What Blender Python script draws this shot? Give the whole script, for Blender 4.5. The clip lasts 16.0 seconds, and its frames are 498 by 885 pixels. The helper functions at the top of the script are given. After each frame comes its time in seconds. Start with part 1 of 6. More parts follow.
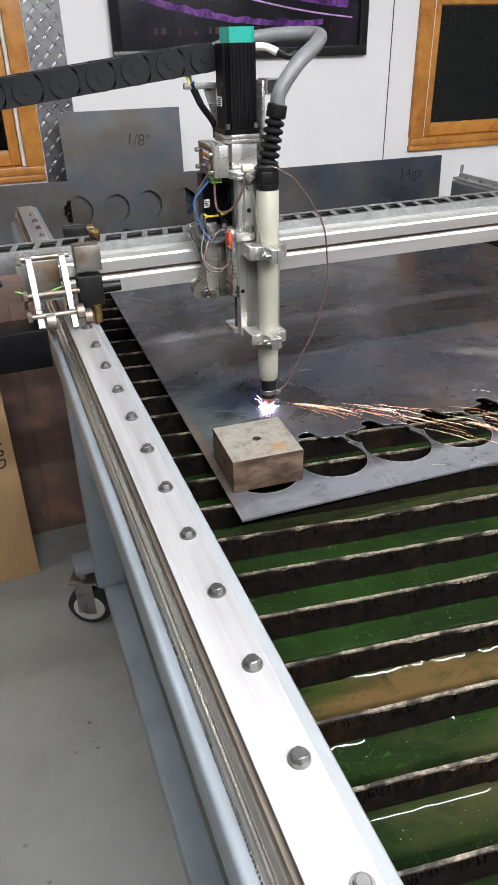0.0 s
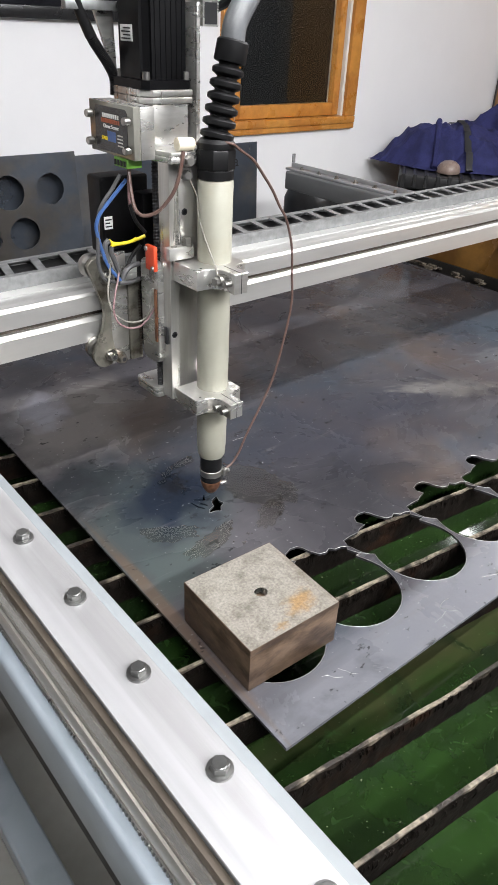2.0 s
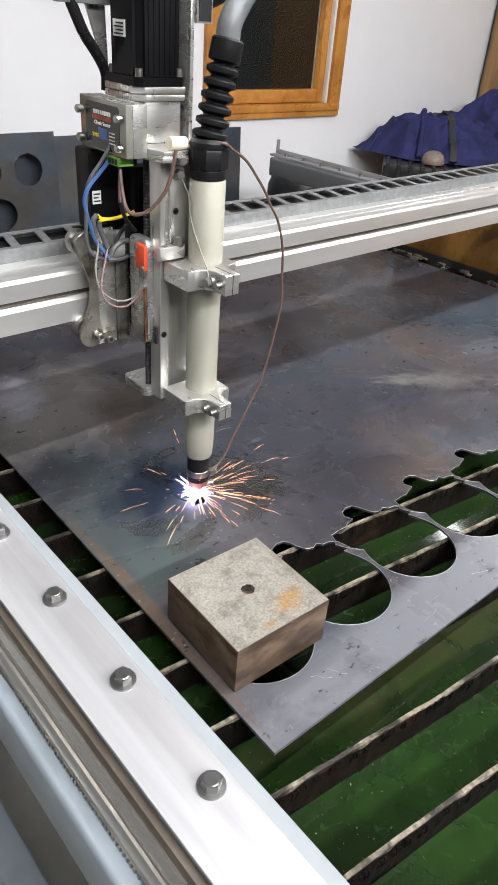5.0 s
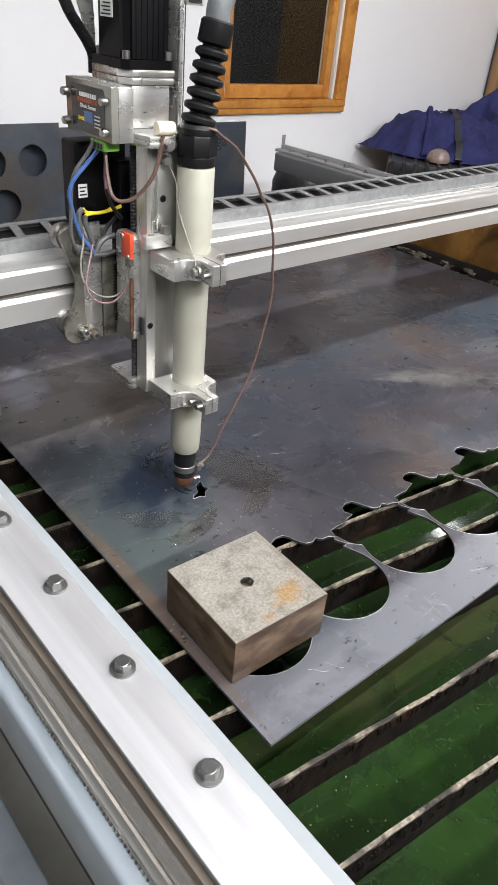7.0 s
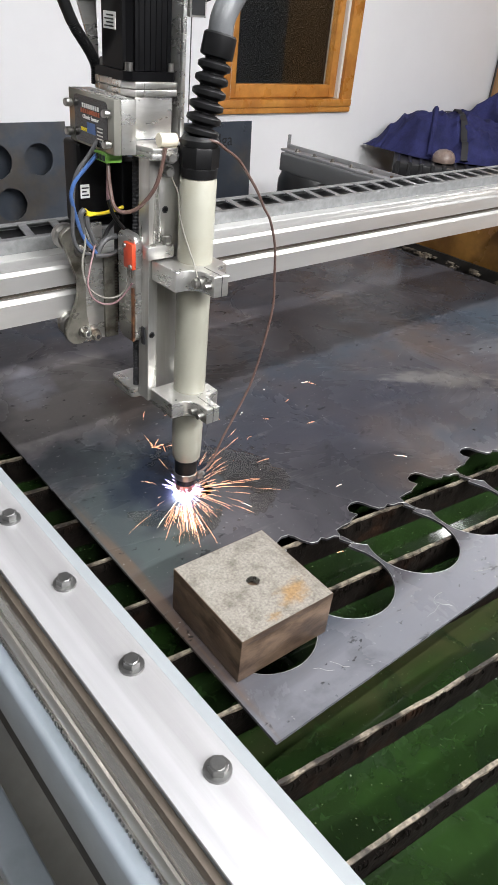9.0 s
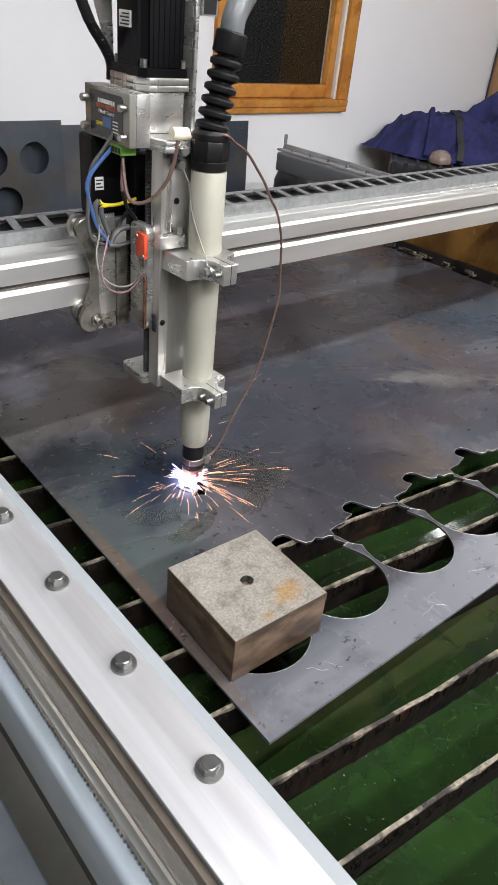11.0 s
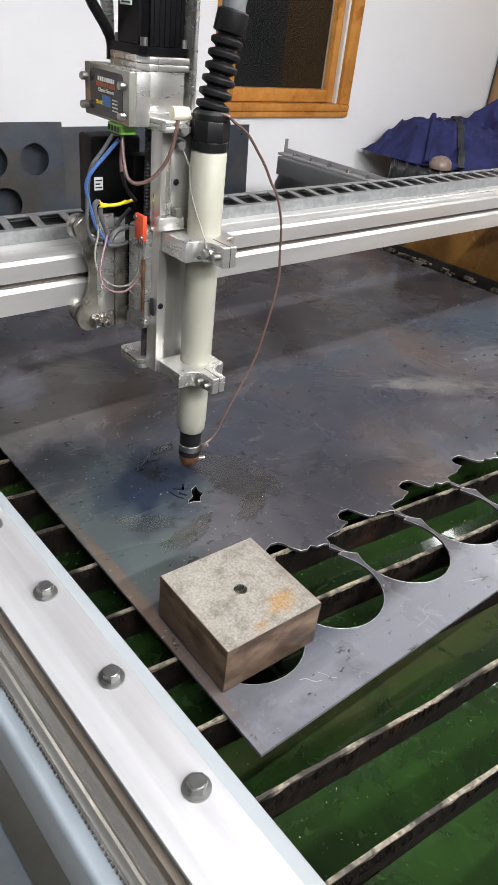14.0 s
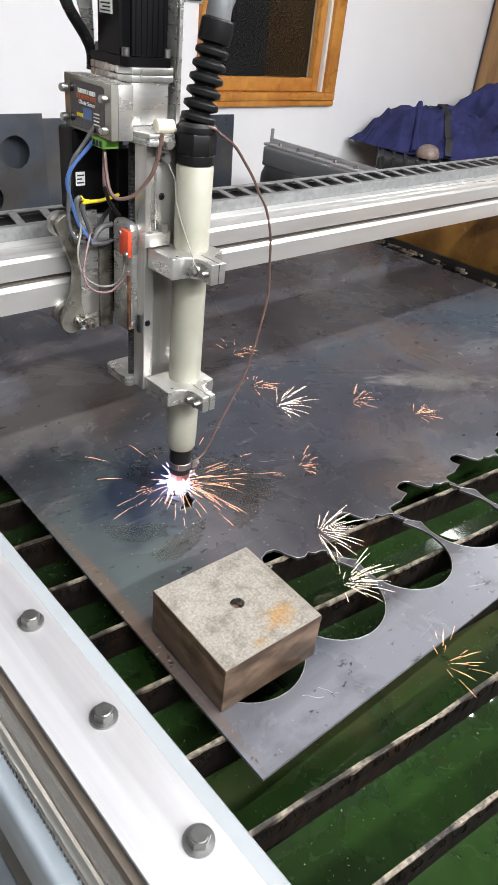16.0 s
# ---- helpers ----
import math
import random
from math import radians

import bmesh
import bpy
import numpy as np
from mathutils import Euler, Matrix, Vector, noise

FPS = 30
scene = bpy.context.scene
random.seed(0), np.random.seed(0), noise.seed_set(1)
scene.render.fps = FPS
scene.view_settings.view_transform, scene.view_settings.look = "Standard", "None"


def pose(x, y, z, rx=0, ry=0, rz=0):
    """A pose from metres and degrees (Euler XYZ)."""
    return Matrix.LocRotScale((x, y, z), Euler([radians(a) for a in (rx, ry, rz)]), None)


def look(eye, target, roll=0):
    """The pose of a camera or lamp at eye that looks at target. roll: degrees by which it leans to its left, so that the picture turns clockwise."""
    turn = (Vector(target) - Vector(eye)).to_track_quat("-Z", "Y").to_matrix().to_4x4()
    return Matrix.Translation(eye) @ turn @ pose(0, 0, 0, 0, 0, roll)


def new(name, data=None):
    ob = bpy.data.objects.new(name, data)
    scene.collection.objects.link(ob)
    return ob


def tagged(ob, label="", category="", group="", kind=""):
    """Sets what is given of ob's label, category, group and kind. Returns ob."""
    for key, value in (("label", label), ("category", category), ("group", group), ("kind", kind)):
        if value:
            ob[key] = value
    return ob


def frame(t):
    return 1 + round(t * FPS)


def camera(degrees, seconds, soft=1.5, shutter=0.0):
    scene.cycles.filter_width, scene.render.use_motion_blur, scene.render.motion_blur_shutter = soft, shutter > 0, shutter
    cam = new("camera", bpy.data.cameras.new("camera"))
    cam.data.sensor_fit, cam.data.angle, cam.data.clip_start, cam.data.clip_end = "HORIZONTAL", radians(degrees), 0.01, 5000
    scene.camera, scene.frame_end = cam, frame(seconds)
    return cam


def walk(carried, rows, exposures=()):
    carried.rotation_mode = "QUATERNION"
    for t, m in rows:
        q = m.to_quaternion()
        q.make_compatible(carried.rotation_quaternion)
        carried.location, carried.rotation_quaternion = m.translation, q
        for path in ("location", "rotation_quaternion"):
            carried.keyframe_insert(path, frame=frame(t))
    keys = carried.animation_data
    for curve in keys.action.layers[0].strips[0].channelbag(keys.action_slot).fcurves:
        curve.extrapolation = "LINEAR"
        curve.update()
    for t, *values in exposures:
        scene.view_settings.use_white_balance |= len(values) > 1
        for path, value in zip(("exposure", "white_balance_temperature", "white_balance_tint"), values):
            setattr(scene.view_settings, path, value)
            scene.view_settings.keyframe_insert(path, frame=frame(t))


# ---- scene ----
cam = camera(39.6, 16.0)
PATH = [
    (0, (-0.111, -0.612, 1.497), (0.480, 1.011, 0.490), -1.25),
    (0.5, (-0.147, -0.403, 1.493), (0.677, 1.135, 0.516), -2.4),
    (1, (-0.139, -0.256, 1.478), (0.874, 1.177, 0.518), 0.5),
    (1.5, (-0.117, -0.206, 1.463), (0.968, 1.149, 0.469), 4.2),
    (2, (-0.134, -0.163, 1.455), (0.991, 1.124, 0.416), 2.8),
    (2.5, (-0.139, -0.146, 1.447), (1.017, 1.109, 0.404), 1.8),
    (3, (-0.132, -0.143, 1.448), (1.029, 1.113, 0.411), 2.8),
    (3.5, (-0.131, -0.14, 1.449), (1.041, 1.106, 0.412), 4.0),
    (4, (-0.129, -0.141, 1.446), (1.038, 1.102, 0.401), 4.1),
    (6.5, (-0.125, -0.138, 1.441), (1.039, 1.086, 0.369), 5.4),
    (7, (-0.129, -0.141, 1.441), (1.033, 1.086, 0.371), 5.6),
    (7.5, (-0.131, -0.141, 1.442), (1.026, 1.09, 0.371), 5.9),
    (8, (-0.131, -0.14, 1.441), (1.028, 1.088, 0.369), 5.8),
    (8.5, (-0.132, -0.14, 1.441), (1.023, 1.091, 0.369), 5.8),
    (9, (-0.133, -0.14, 1.442), (1.022, 1.091, 0.37), 5.8),
    (11.5, (-0.13, -0.141, 1.441), (1.037, 1.08, 0.37), 6.3),
    (12, (-0.127, -0.141, 1.441), (1.044, 1.077, 0.37), 6.4),
    (12.5, (-0.126, -0.14, 1.441), (1.048, 1.077, 0.373), 6.5),
    (13, (-0.126, -0.139, 1.441), (1.049, 1.08, 0.376), 6.7),
    (13.5, (-0.126, -0.138, 1.441), (1.046, 1.085, 0.379), 6.9),
    (14, (-0.124, -0.137, 1.441), (1.046, 1.089, 0.377), 6.8),
    (14.5, (-0.12, -0.134, 1.44), (1.05, 1.086, 0.372), 6.7),
    (15, (-0.113, -0.13, 1.439), (1.066, 1.079, 0.369), 6.6),
    (15.5, (-0.11, -0.125, 1.44), (1.085, 1.076, 0.376), 7.1),
    (16, (-0.108, -0.111, 1.437), (1.079, 1.082, 0.356), 6.5),
]
walk(cam, [(t, look(eye, target, roll)) for t, eye, target, roll in PATH],
     [(0.0, -0.13), (1.0, -0.12), (2.0, 0.08), (3.0, 0.10), (3.8, 0.10), (4.0, 0.20), (4.2, 0.10), (8.5, 0.07), (9.0, 0.04), (11.5, -0.14), (12.0, -0.06), (13.0, 0.07), (14.5, 0.08), (15.5, 0.15), (16.0, 0.20)])

# ---- world and light ----
world = bpy.data.worlds.new("night")
scene.world = world
world.use_nodes = True
world.node_tree.nodes["Background"].inputs[0].default_value = (0.01, 0.012, 0.016, 1)
world.node_tree.nodes["Background"].inputs[1].default_value = 0.3
scene.view_settings.exposure = 0.0
# ceiling lights: x, y, turn, length, watts; the two short ones are added wall fills
LIGHTS = [(0.7, -0.26, 0, 2.9, 53.0), (0.7, -1.65, 0, 2.9, 182.0), (-1.1, 1.05, 0, 1.2, 4.0), (2.55, 0.75, 90, 1.2, 4.0)]


# ---- materials ----
def blot(n, l, coords, c, cx, cy, rx, ry, turn, col, amount, ragged=0.8, soft=0.45, grain=1.6):
    """Lays a tint with an uneven, soft outline over the colour c."""
    mp = n.new("ShaderNodeMapping")
    mp.vector_type = "TEXTURE"
    mp.inputs["Location"].default_value = (cx, cy, 0)
    mp.inputs["Rotation"].default_value = (0, 0, radians(turn))
    mp.inputs["Scale"].default_value = (rx, ry, 10)
    l.new(coords, mp.inputs["Vector"])
    t = n.new("ShaderNodeTexNoise")
    t.inputs["Scale"].default_value, t.inputs["Detail"].default_value = grain, 8
    l.new(mp.outputs[0], t.inputs["Vector"])
    ln = n.new("ShaderNodeVectorMath")
    ln.operation = "LENGTH"
    l.new(mp.outputs[0], ln.inputs[0])
    ad = n.new("ShaderNodeMath")
    ad.operation = "MULTIPLY_ADD"
    ad.inputs[1].default_value = ragged * 2
    l.new(t.outputs["Fac"], ad.inputs[0])
    l.new(ln.outputs["Value"], ad.inputs[2])
    r = n.new("ShaderNodeMapRange")
    r.inputs["From Min"].default_value, r.inputs["From Max"].default_value = 1.0 + ragged, soft + ragged
    r.inputs["To Min"].default_value, r.inputs["To Max"].default_value = 0.0, amount
    l.new(ad.outputs[0], r.inputs["Value"])
    x = n.new("ShaderNodeMix")
    x.data_type = "RGBA"
    l.new(r.outputs[0], x.inputs["Factor"])
    l.new(c, x.inputs["A"])
    x.inputs["B"].default_value = (*col, 1)
    return x.outputs["Result"]


def mat(name, col, rough=0.5, metal=0.0, spec=0.5, var=0.12, scale=12.0, bump=0.0, bscale=60.0,
        col2=None, mix_scale=3.0, mix_lo=0.45, mix_hi=0.6, rvar=0.1, stretch=(1, 1, 1), coat=0.0, piece=0.0, trans=0.0, blots=()):
    """Principled material with grain, patches, relief and uneven gloss in object space."""
    m = bpy.data.materials.new(name)
    m.use_nodes = True
    nt = m.node_tree
    n, l = nt.nodes, nt.links
    b = n["Principled BSDF"]
    tc = n.new("ShaderNodeTexCoord")
    mp = n.new("ShaderNodeMapping")
    mp.inputs["Scale"].default_value = stretch
    l.new(tc.outputs["Object"], mp.inputs["Vector"])

    def noise_tex(s, detail=5.0, rough_=0.6):
        t = n.new("ShaderNodeTexNoise")
        t.inputs["Scale"].default_value, t.inputs["Detail"].default_value, t.inputs["Roughness"].default_value = s, detail, rough_
        l.new(mp.outputs[0], t.inputs["Vector"])
        return t

    grain = noise_tex(scale)
    ramp = n.new("ShaderNodeMapRange")
    ramp.inputs["From Min"].default_value, ramp.inputs["From Max"].default_value = 0.3, 0.7
    ramp.inputs["To Min"].default_value, ramp.inputs["To Max"].default_value = 1 - var, 1 + var
    l.new(grain.outputs["Fac"], ramp.inputs["Value"])
    base = n.new("ShaderNodeMix")
    base.data_type = "RGBA"
    base.inputs["A"].default_value = (*col, 1)
    base.inputs["B"].default_value = (*(col2 or col), 1)
    if col2:
        big = noise_tex(mix_scale, 6.0, 0.62)
        r2 = n.new("ShaderNodeMapRange")
        r2.inputs["From Min"].default_value, r2.inputs["From Max"].default_value = mix_lo, mix_hi
        l.new(big.outputs["Fac"], r2.inputs["Value"])
        l.new(r2.outputs[0], base.inputs["Factor"])
    else:
        base.inputs["Factor"].default_value = 0
    mul = n.new("ShaderNodeMix")
    mul.data_type, mul.blend_type = "RGBA", "MULTIPLY"
    mul.inputs["Factor"].default_value = 1
    tinted = base.outputs["Result"]
    for spot in blots:
        tinted = blot(n, l, tc.outputs["Object"], tinted, *spot)
    l.new(tinted, mul.inputs["A"])
    if piece:
        oi = n.new("ShaderNodeObjectInfo")
        pr = n.new("ShaderNodeMapRange")
        pr.inputs["To Min"].default_value, pr.inputs["To Max"].default_value = 1 - piece, 1 + piece
        l.new(oi.outputs["Random"], pr.inputs["Value"])
        pm = n.new("ShaderNodeMath")
        pm.operation = "MULTIPLY"
        l.new(pr.outputs[0], pm.inputs[0])
        l.new(ramp.outputs[0], pm.inputs[1])
        l.new(pm.outputs[0], mul.inputs["B"])
    else:
        l.new(ramp.outputs[0], mul.inputs["B"])
    l.new(mul.outputs["Result"], b.inputs["Base Color"])
    rr = n.new("ShaderNodeMapRange")
    rn = noise_tex(scale * 0.4)
    rr.inputs["From Min"].default_value, rr.inputs["From Max"].default_value = 0.3, 0.7
    rr.inputs["To Min"].default_value, rr.inputs["To Max"].default_value = max(0.02, rough - rvar), min(1, rough + rvar)
    l.new(rn.outputs["Fac"], rr.inputs["Value"])
    l.new(rr.outputs[0], b.inputs["Roughness"])
    b.inputs["Metallic"].default_value = metal
    b.inputs["Specular IOR Level"].default_value = spec
    b.inputs["Coat Weight"].default_value = coat
    b.inputs["Transmission Weight"].default_value = trans
    if bump:
        bn = noise_tex(bscale, 4.0)
        bp = n.new("ShaderNodeBump")
        bp.inputs["Strength"].default_value, bp.inputs["Distance"].default_value = bump, 0.002
        l.new(bn.outputs["Fac"], bp.inputs["Height"])
        l.new(bp.outputs[0], b.inputs["Normal"])
    return m


def glow(name, col, strength):
    m = bpy.data.materials.new(name)
    m.use_nodes = True
    b = m.node_tree.nodes["Principled BSDF"]
    b.inputs["Base Color"].default_value = (*col, 1)
    b.inputs["Emission Color"].default_value = (*col, 1)
    b.inputs["Emission Strength"].default_value = strength
    return m


M_WALL = mat("white_wall_paint", (0.78, 0.78, 0.79), 0.55, var=0.02, scale=4, bump=0.08, bscale=90)
# dark grey chosen to cut bounced light, not a known paint
M_DULL = mat("bounce_cut_wall_grey", (0.13, 0.13, 0.135), 0.7, var=0.06, scale=3)
M_CEIL = mat("bounce_cut_ceiling_grey", (0.15, 0.15, 0.15), 0.8, var=0.02)
M_FLOOR = mat("grey_floor_paint", (0.265, 0.268, 0.252), 0.42, var=0.06, scale=18, bump=0.1, bscale=120, col2=(0.225, 0.226, 0.212), mix_scale=2.2)
M_ALU = mat("milled_aluminium", (0.66, 0.655, 0.63), 0.30, 0.85, var=0.06, scale=30, rvar=0.07, bump=0.04, bscale=220, stretch=(5, 5, 0.35), col2=(0.54, 0.53, 0.50), mix_scale=7)
M_ALUF = mat("cut_jig_aluminium", (0.64, 0.635, 0.61), 0.29, 0.85, var=0.05, scale=60, rvar=0.07, bump=0.04, bscale=300, stretch=(1, 1, 4), col2=(0.53, 0.52, 0.49), mix_scale=12)
M_RAIL = mat("bright_rail_aluminium", (0.48, 0.48, 0.49), 0.42, 0.55, var=0.08, scale=9, rvar=0.12, stretch=(9, 0.3, 1), bump=0.05, bscale=160, col2=(0.37, 0.365, 0.37), mix_scale=3)
M_EXT = mat("anodised_extrusion", (0.60, 0.595, 0.575), 0.34, 0.75, var=0.07, scale=10, rvar=0.08, stretch=(0.4, 4, 4), bump=0.03, bscale=200)
M_GALV = mat("galvanised_sheet", (0.25, 0.255, 0.255), 0.42, 0.65, var=0.2, scale=110, rvar=0.12)
M_TRUCK = mat("oily_dirty_aluminium", (0.42, 0.415, 0.385), 0.34, 0.75, var=0.2, scale=70, col2=(0.20, 0.18, 0.145), mix_scale=45, mix_lo=0.5, mix_hi=0.66, bump=0.08, bscale=200)
M_STEEL = mat("zinc_steel", (0.36, 0.35, 0.33), 0.32, 1.0, var=0.12, scale=80, bump=0.05)
M_DSTEEL = mat("dull_steel", (0.26, 0.25, 0.23), 0.45, 0.9, var=0.2, scale=60, col2=(0.18, 0.13, 0.09), mix_scale=30)
M_CHROME = mat("ground_rail_steel", (0.50, 0.485, 0.45), 0.28, 0.85, var=0.04, scale=12, stretch=(6, 0.1, 6), rvar=0.03)
M_BOLT = mat("grey_bolt_steel", (0.20, 0.20, 0.195), 0.34, 0.9, var=0.15, scale=120, bump=0.05)
M_GROOVE = mat("dark_brown_groove", (0.11, 0.09, 0.07), 0.5, 0.4, var=0.25, scale=30)
M_FARGREY = mat("grey_tube_paint", (0.125, 0.128, 0.13), 0.4, var=0.08, scale=10, bump=0.05, bscale=80)
M_PAINT = mat("blue_grey_frame_paint", (0.20, 0.228, 0.255), 0.36, var=0.06, scale=10, bump=0.05, bscale=80, col2=(0.165, 0.19, 0.21), mix_scale=6)
M_BEVEL = mat("pale_blue_paint", (0.20, 0.216, 0.226), 0.5, var=0.06, scale=10, bump=0.04, bscale=80, spec=0.3)
M_BLACK = mat("black_anodised_motor", (0.0035, 0.0035, 0.004), 0.36, 0.0, spec=0.14, var=0.2, scale=30, bump=0.03, bscale=150)
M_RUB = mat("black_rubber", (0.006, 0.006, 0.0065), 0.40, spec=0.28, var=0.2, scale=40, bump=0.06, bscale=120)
M_PLAST = mat("black_chain_plastic", (0.007, 0.0075, 0.009), 0.45, spec=0.25, var=0.2, scale=40, bump=0.08, bscale=140)
M_HOSE = mat("grey_torch_sleeve", (0.115, 0.12, 0.125), 0.42, var=0.2, scale=60, bump=0.2, bscale=220)
M_BARREL = mat("cream_torch_body", (0.295, 0.29, 0.24), 0.36, var=0.05, scale=30, col2=(0.26, 0.245, 0.19), mix_scale=18, mix_lo=0.5, mix_hi=0.75, bump=0.02, bscale=120)
M_COPPER = mat("worn_copper", (0.50, 0.24, 0.13), 0.38, 0.9, var=0.2, scale=120, col2=(0.22, 0.11, 0.07), mix_scale=60)
M_BRASS = mat("tarnished_brass", (0.20, 0.135, 0.05), 0.4, 0.8, var=0.3, scale=90, col2=(0.07, 0.05, 0.03), mix_scale=50)
M_TEAL = mat("teal_tape", (0.0, 0.26, 0.20), 0.4, var=0.1)
M_RED = mat("red_switch", (0.62, 0.07, 0.025), 0.4, var=0.05)
M_GREEN = mat("green_terminal", (0.12, 0.29, 0.04), 0.4, var=0.05)
M_BLUE = mat("blue_wire", (0.05, 0.115, 0.30), 0.35, var=0.05)
M_YEL = mat("yellow_wire", (0.75, 0.58, 0.02), 0.4, var=0.05)
M_PINK = mat("pink_wire", (0.21, 0.125, 0.13), 0.4, var=0.05)
M_PALEW = mat("off_white_wire", (0.20, 0.19, 0.165), 0.4, var=0.1)
M_GRIME = mat("oil_grimed_steel", (0.21, 0.20, 0.17), 0.36, 0.7, var=0.25, scale=80, col2=(0.07, 0.062, 0.045), mix_scale=45, mix_lo=0.47, mix_hi=0.62, bump=0.08, bscale=200)
M_GREYW = mat("grey_wire", (0.075, 0.075, 0.077), 0.4, var=0.1)
M_LGREY = mat("pale_wire", (0.55, 0.53, 0.49), 0.4, var=0.05)
M_BROWNW = mat("brown_wire", (0.10, 0.06, 0.05), 0.35, var=0.1)
M_NYLON = mat("nylon", (0.72, 0.66, 0.52), 0.4, var=0.05)
M_WHITE = mat("white_label", (0.72, 0.72, 0.70), 0.5, var=0.05)
M_INK = mat("black_ink", (0.012, 0.012, 0.014), 0.6, var=0.1)
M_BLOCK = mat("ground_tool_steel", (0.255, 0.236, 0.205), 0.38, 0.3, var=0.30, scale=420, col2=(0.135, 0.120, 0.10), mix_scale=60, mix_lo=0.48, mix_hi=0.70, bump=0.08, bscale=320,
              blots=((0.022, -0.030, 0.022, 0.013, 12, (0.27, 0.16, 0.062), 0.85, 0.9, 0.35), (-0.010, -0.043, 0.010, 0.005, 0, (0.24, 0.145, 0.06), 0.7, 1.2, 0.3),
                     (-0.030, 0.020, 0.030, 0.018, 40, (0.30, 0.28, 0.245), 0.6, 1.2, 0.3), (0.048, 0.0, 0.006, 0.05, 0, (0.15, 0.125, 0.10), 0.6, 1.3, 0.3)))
M_BLOCKS = mat("brown_block_side", (0.145, 0.098, 0.066), 0.40, 0.35, var=0.3, scale=70, col2=(0.062, 0.040, 0.027), mix_scale=22, bump=0.12, bscale=180, stretch=(1, 1, 2.0))

M_SLAT = mat("burnt_slat", (0.0055, 0.0042, 0.0034), 0.7, 0.0, spec=0.06, var=0.5, scale=70, col2=(0.016, 0.007, 0.0035), mix_scale=12, mix_lo=0.55, mix_hi=0.72, bump=0.9, bscale=110)
M_DROSS = mat("dross_crust", (0.17, 0.142, 0.108), 0.5, 0.2, var=0.7, scale=260, col2=(0.016, 0.011, 0.008), mix_scale=30, mix_lo=0.46, mix_hi=0.57, bump=0.9, bscale=300)
M_TANK = mat("tank_steel", (0.018, 0.016, 0.014), 0.6, 0.3, var=0.3, scale=20)
M_PINE = mat("varnished_pine", (0.50, 0.22, 0.045), 0.32, var=0.16, scale=26, stretch=(1, 1, 1), col2=(0.40, 0.155, 0.03), mix_scale=9, bump=0.05, bscale=80)
M_VINYL = mat("jamb_liner", (0.70, 0.68, 0.62), 0.45, var=0.03)
M_NIGHT = mat("night_yard", (0.006, 0.007, 0.009), 0.9, var=0.2, scale=1.5)
M_FRAME = mat("black_picture_frame", (0.012, 0.012, 0.013), 0.25, var=0.1)
M_POST = mat("poster_black_paper", (0.008, 0.008, 0.011), 0.2, var=0.3, scale=8, col2=(0.016, 0.013, 0.024), mix_scale=4)
M_PURP = mat("poster_purple_ink", (0.16, 0.05, 0.26), 0.22, var=0.6, scale=70, col2=(0.05, 0.015, 0.09), mix_scale=16)
M_LILAC = mat("poster_lilac_ink", (0.50, 0.28, 0.58), 0.22, var=0.3, scale=30)
M_FLAME = mat("poster_flame_ink", (0.75, 0.22, 0.03), 0.22, var=0.3, scale=30, col2=(0.8, 0.55, 0.06), mix_scale=30)
M_DKRED = mat("poster_dark_red_ink", (0.030, 0.010, 0.010), 0.25, var=0.2)
# one tread aluminium in a shaded and a lit tone
M_DIAM = mat("shaded_tread_aluminium", (0.19, 0.19, 0.2), 0.35, 0.9, var=0.2, scale=25)
M_LUG_LIT = mat("lit_tread_aluminium", (0.74, 0.74, 0.74), 0.28, 1.0, var=0.1, scale=25)
M_SHEET = mat("blued_sheet_steel", (0.105, 0.122, 0.15), 0.36, 0.75, var=0.12, scale=9, col2=(0.155, 0.15, 0.145), mix_scale=3.5, rvar=0.12)
M_SHEETB = mat("brownish_sheet_steel", (0.135, 0.125, 0.115), 0.38, 0.75, var=0.15, scale=10, col2=(0.095, 0.108, 0.13), mix_scale=4, rvar=0.12)
M_NAVY = mat("navy_quilted_cloth", (0.027, 0.030, 0.105), 0.85, var=0.22, scale=240, spec=0.2, bump=0.4, bscale=420, col2=(0.018, 0.02, 0.07), mix_scale=8)
M_STRAP = mat("grey_strap", (0.055, 0.055, 0.058), 0.6, var=0.1)
M_DOME = mat("tan_dome", (0.22, 0.165, 0.14), 0.3, var=0.15, scale=30)
M_CARD = mat("cardboard", (0.50, 0.32, 0.165), 0.75, var=0.1, scale=20, spec=0.2, stretch=(1, 1, 0.3), bump=0.1, bscale=150)
M_PLY = mat("plywood", (0.36, 0.20, 0.085), 0.6, var=0.16, scale=8, stretch=(1, 4, 0.6), col2=(0.27, 0.145, 0.06), mix_scale=5)
M_PANEL = mat("brown_varnished_panel", (0.30, 0.15, 0.035), 0.26, 0.15, var=0.22, scale=10, col2=(0.17, 0.08, 0.022), mix_scale=6, rvar=0.08)
M_CAB = mat("dark_brown_cabinet", (0.16, 0.105, 0.088), 0.36, var=0.25, scale=12, col2=(0.25, 0.13, 0.09), mix_scale=7, mix_lo=0.5, mix_hi=0.64)
M_TOTE = mat("black_tote_plastic", (0.016, 0.016, 0.017), 0.4, var=0.2, scale=30)
M_TYRE = mat("caster_rubber", (0.022, 0.021, 0.02), 0.6, var=0.15)
M_CREAM = mat("cream_card", (0.62, 0.57, 0.44), 0.6, var=0.06)
M_LAMP = glow("led_diffuser", (0.99, 0.985, 1.0), 36.0)
M_ARC = glow("plasma_arc", (0.80, 0.82, 1.0), 130.0)
M_ARC2 = glow("plasma_halo", (0.62, 0.50, 1.0), 9.0)
M_FLARE = glow("pierce_flare", (0.84, 0.74, 1.0), 75.0)
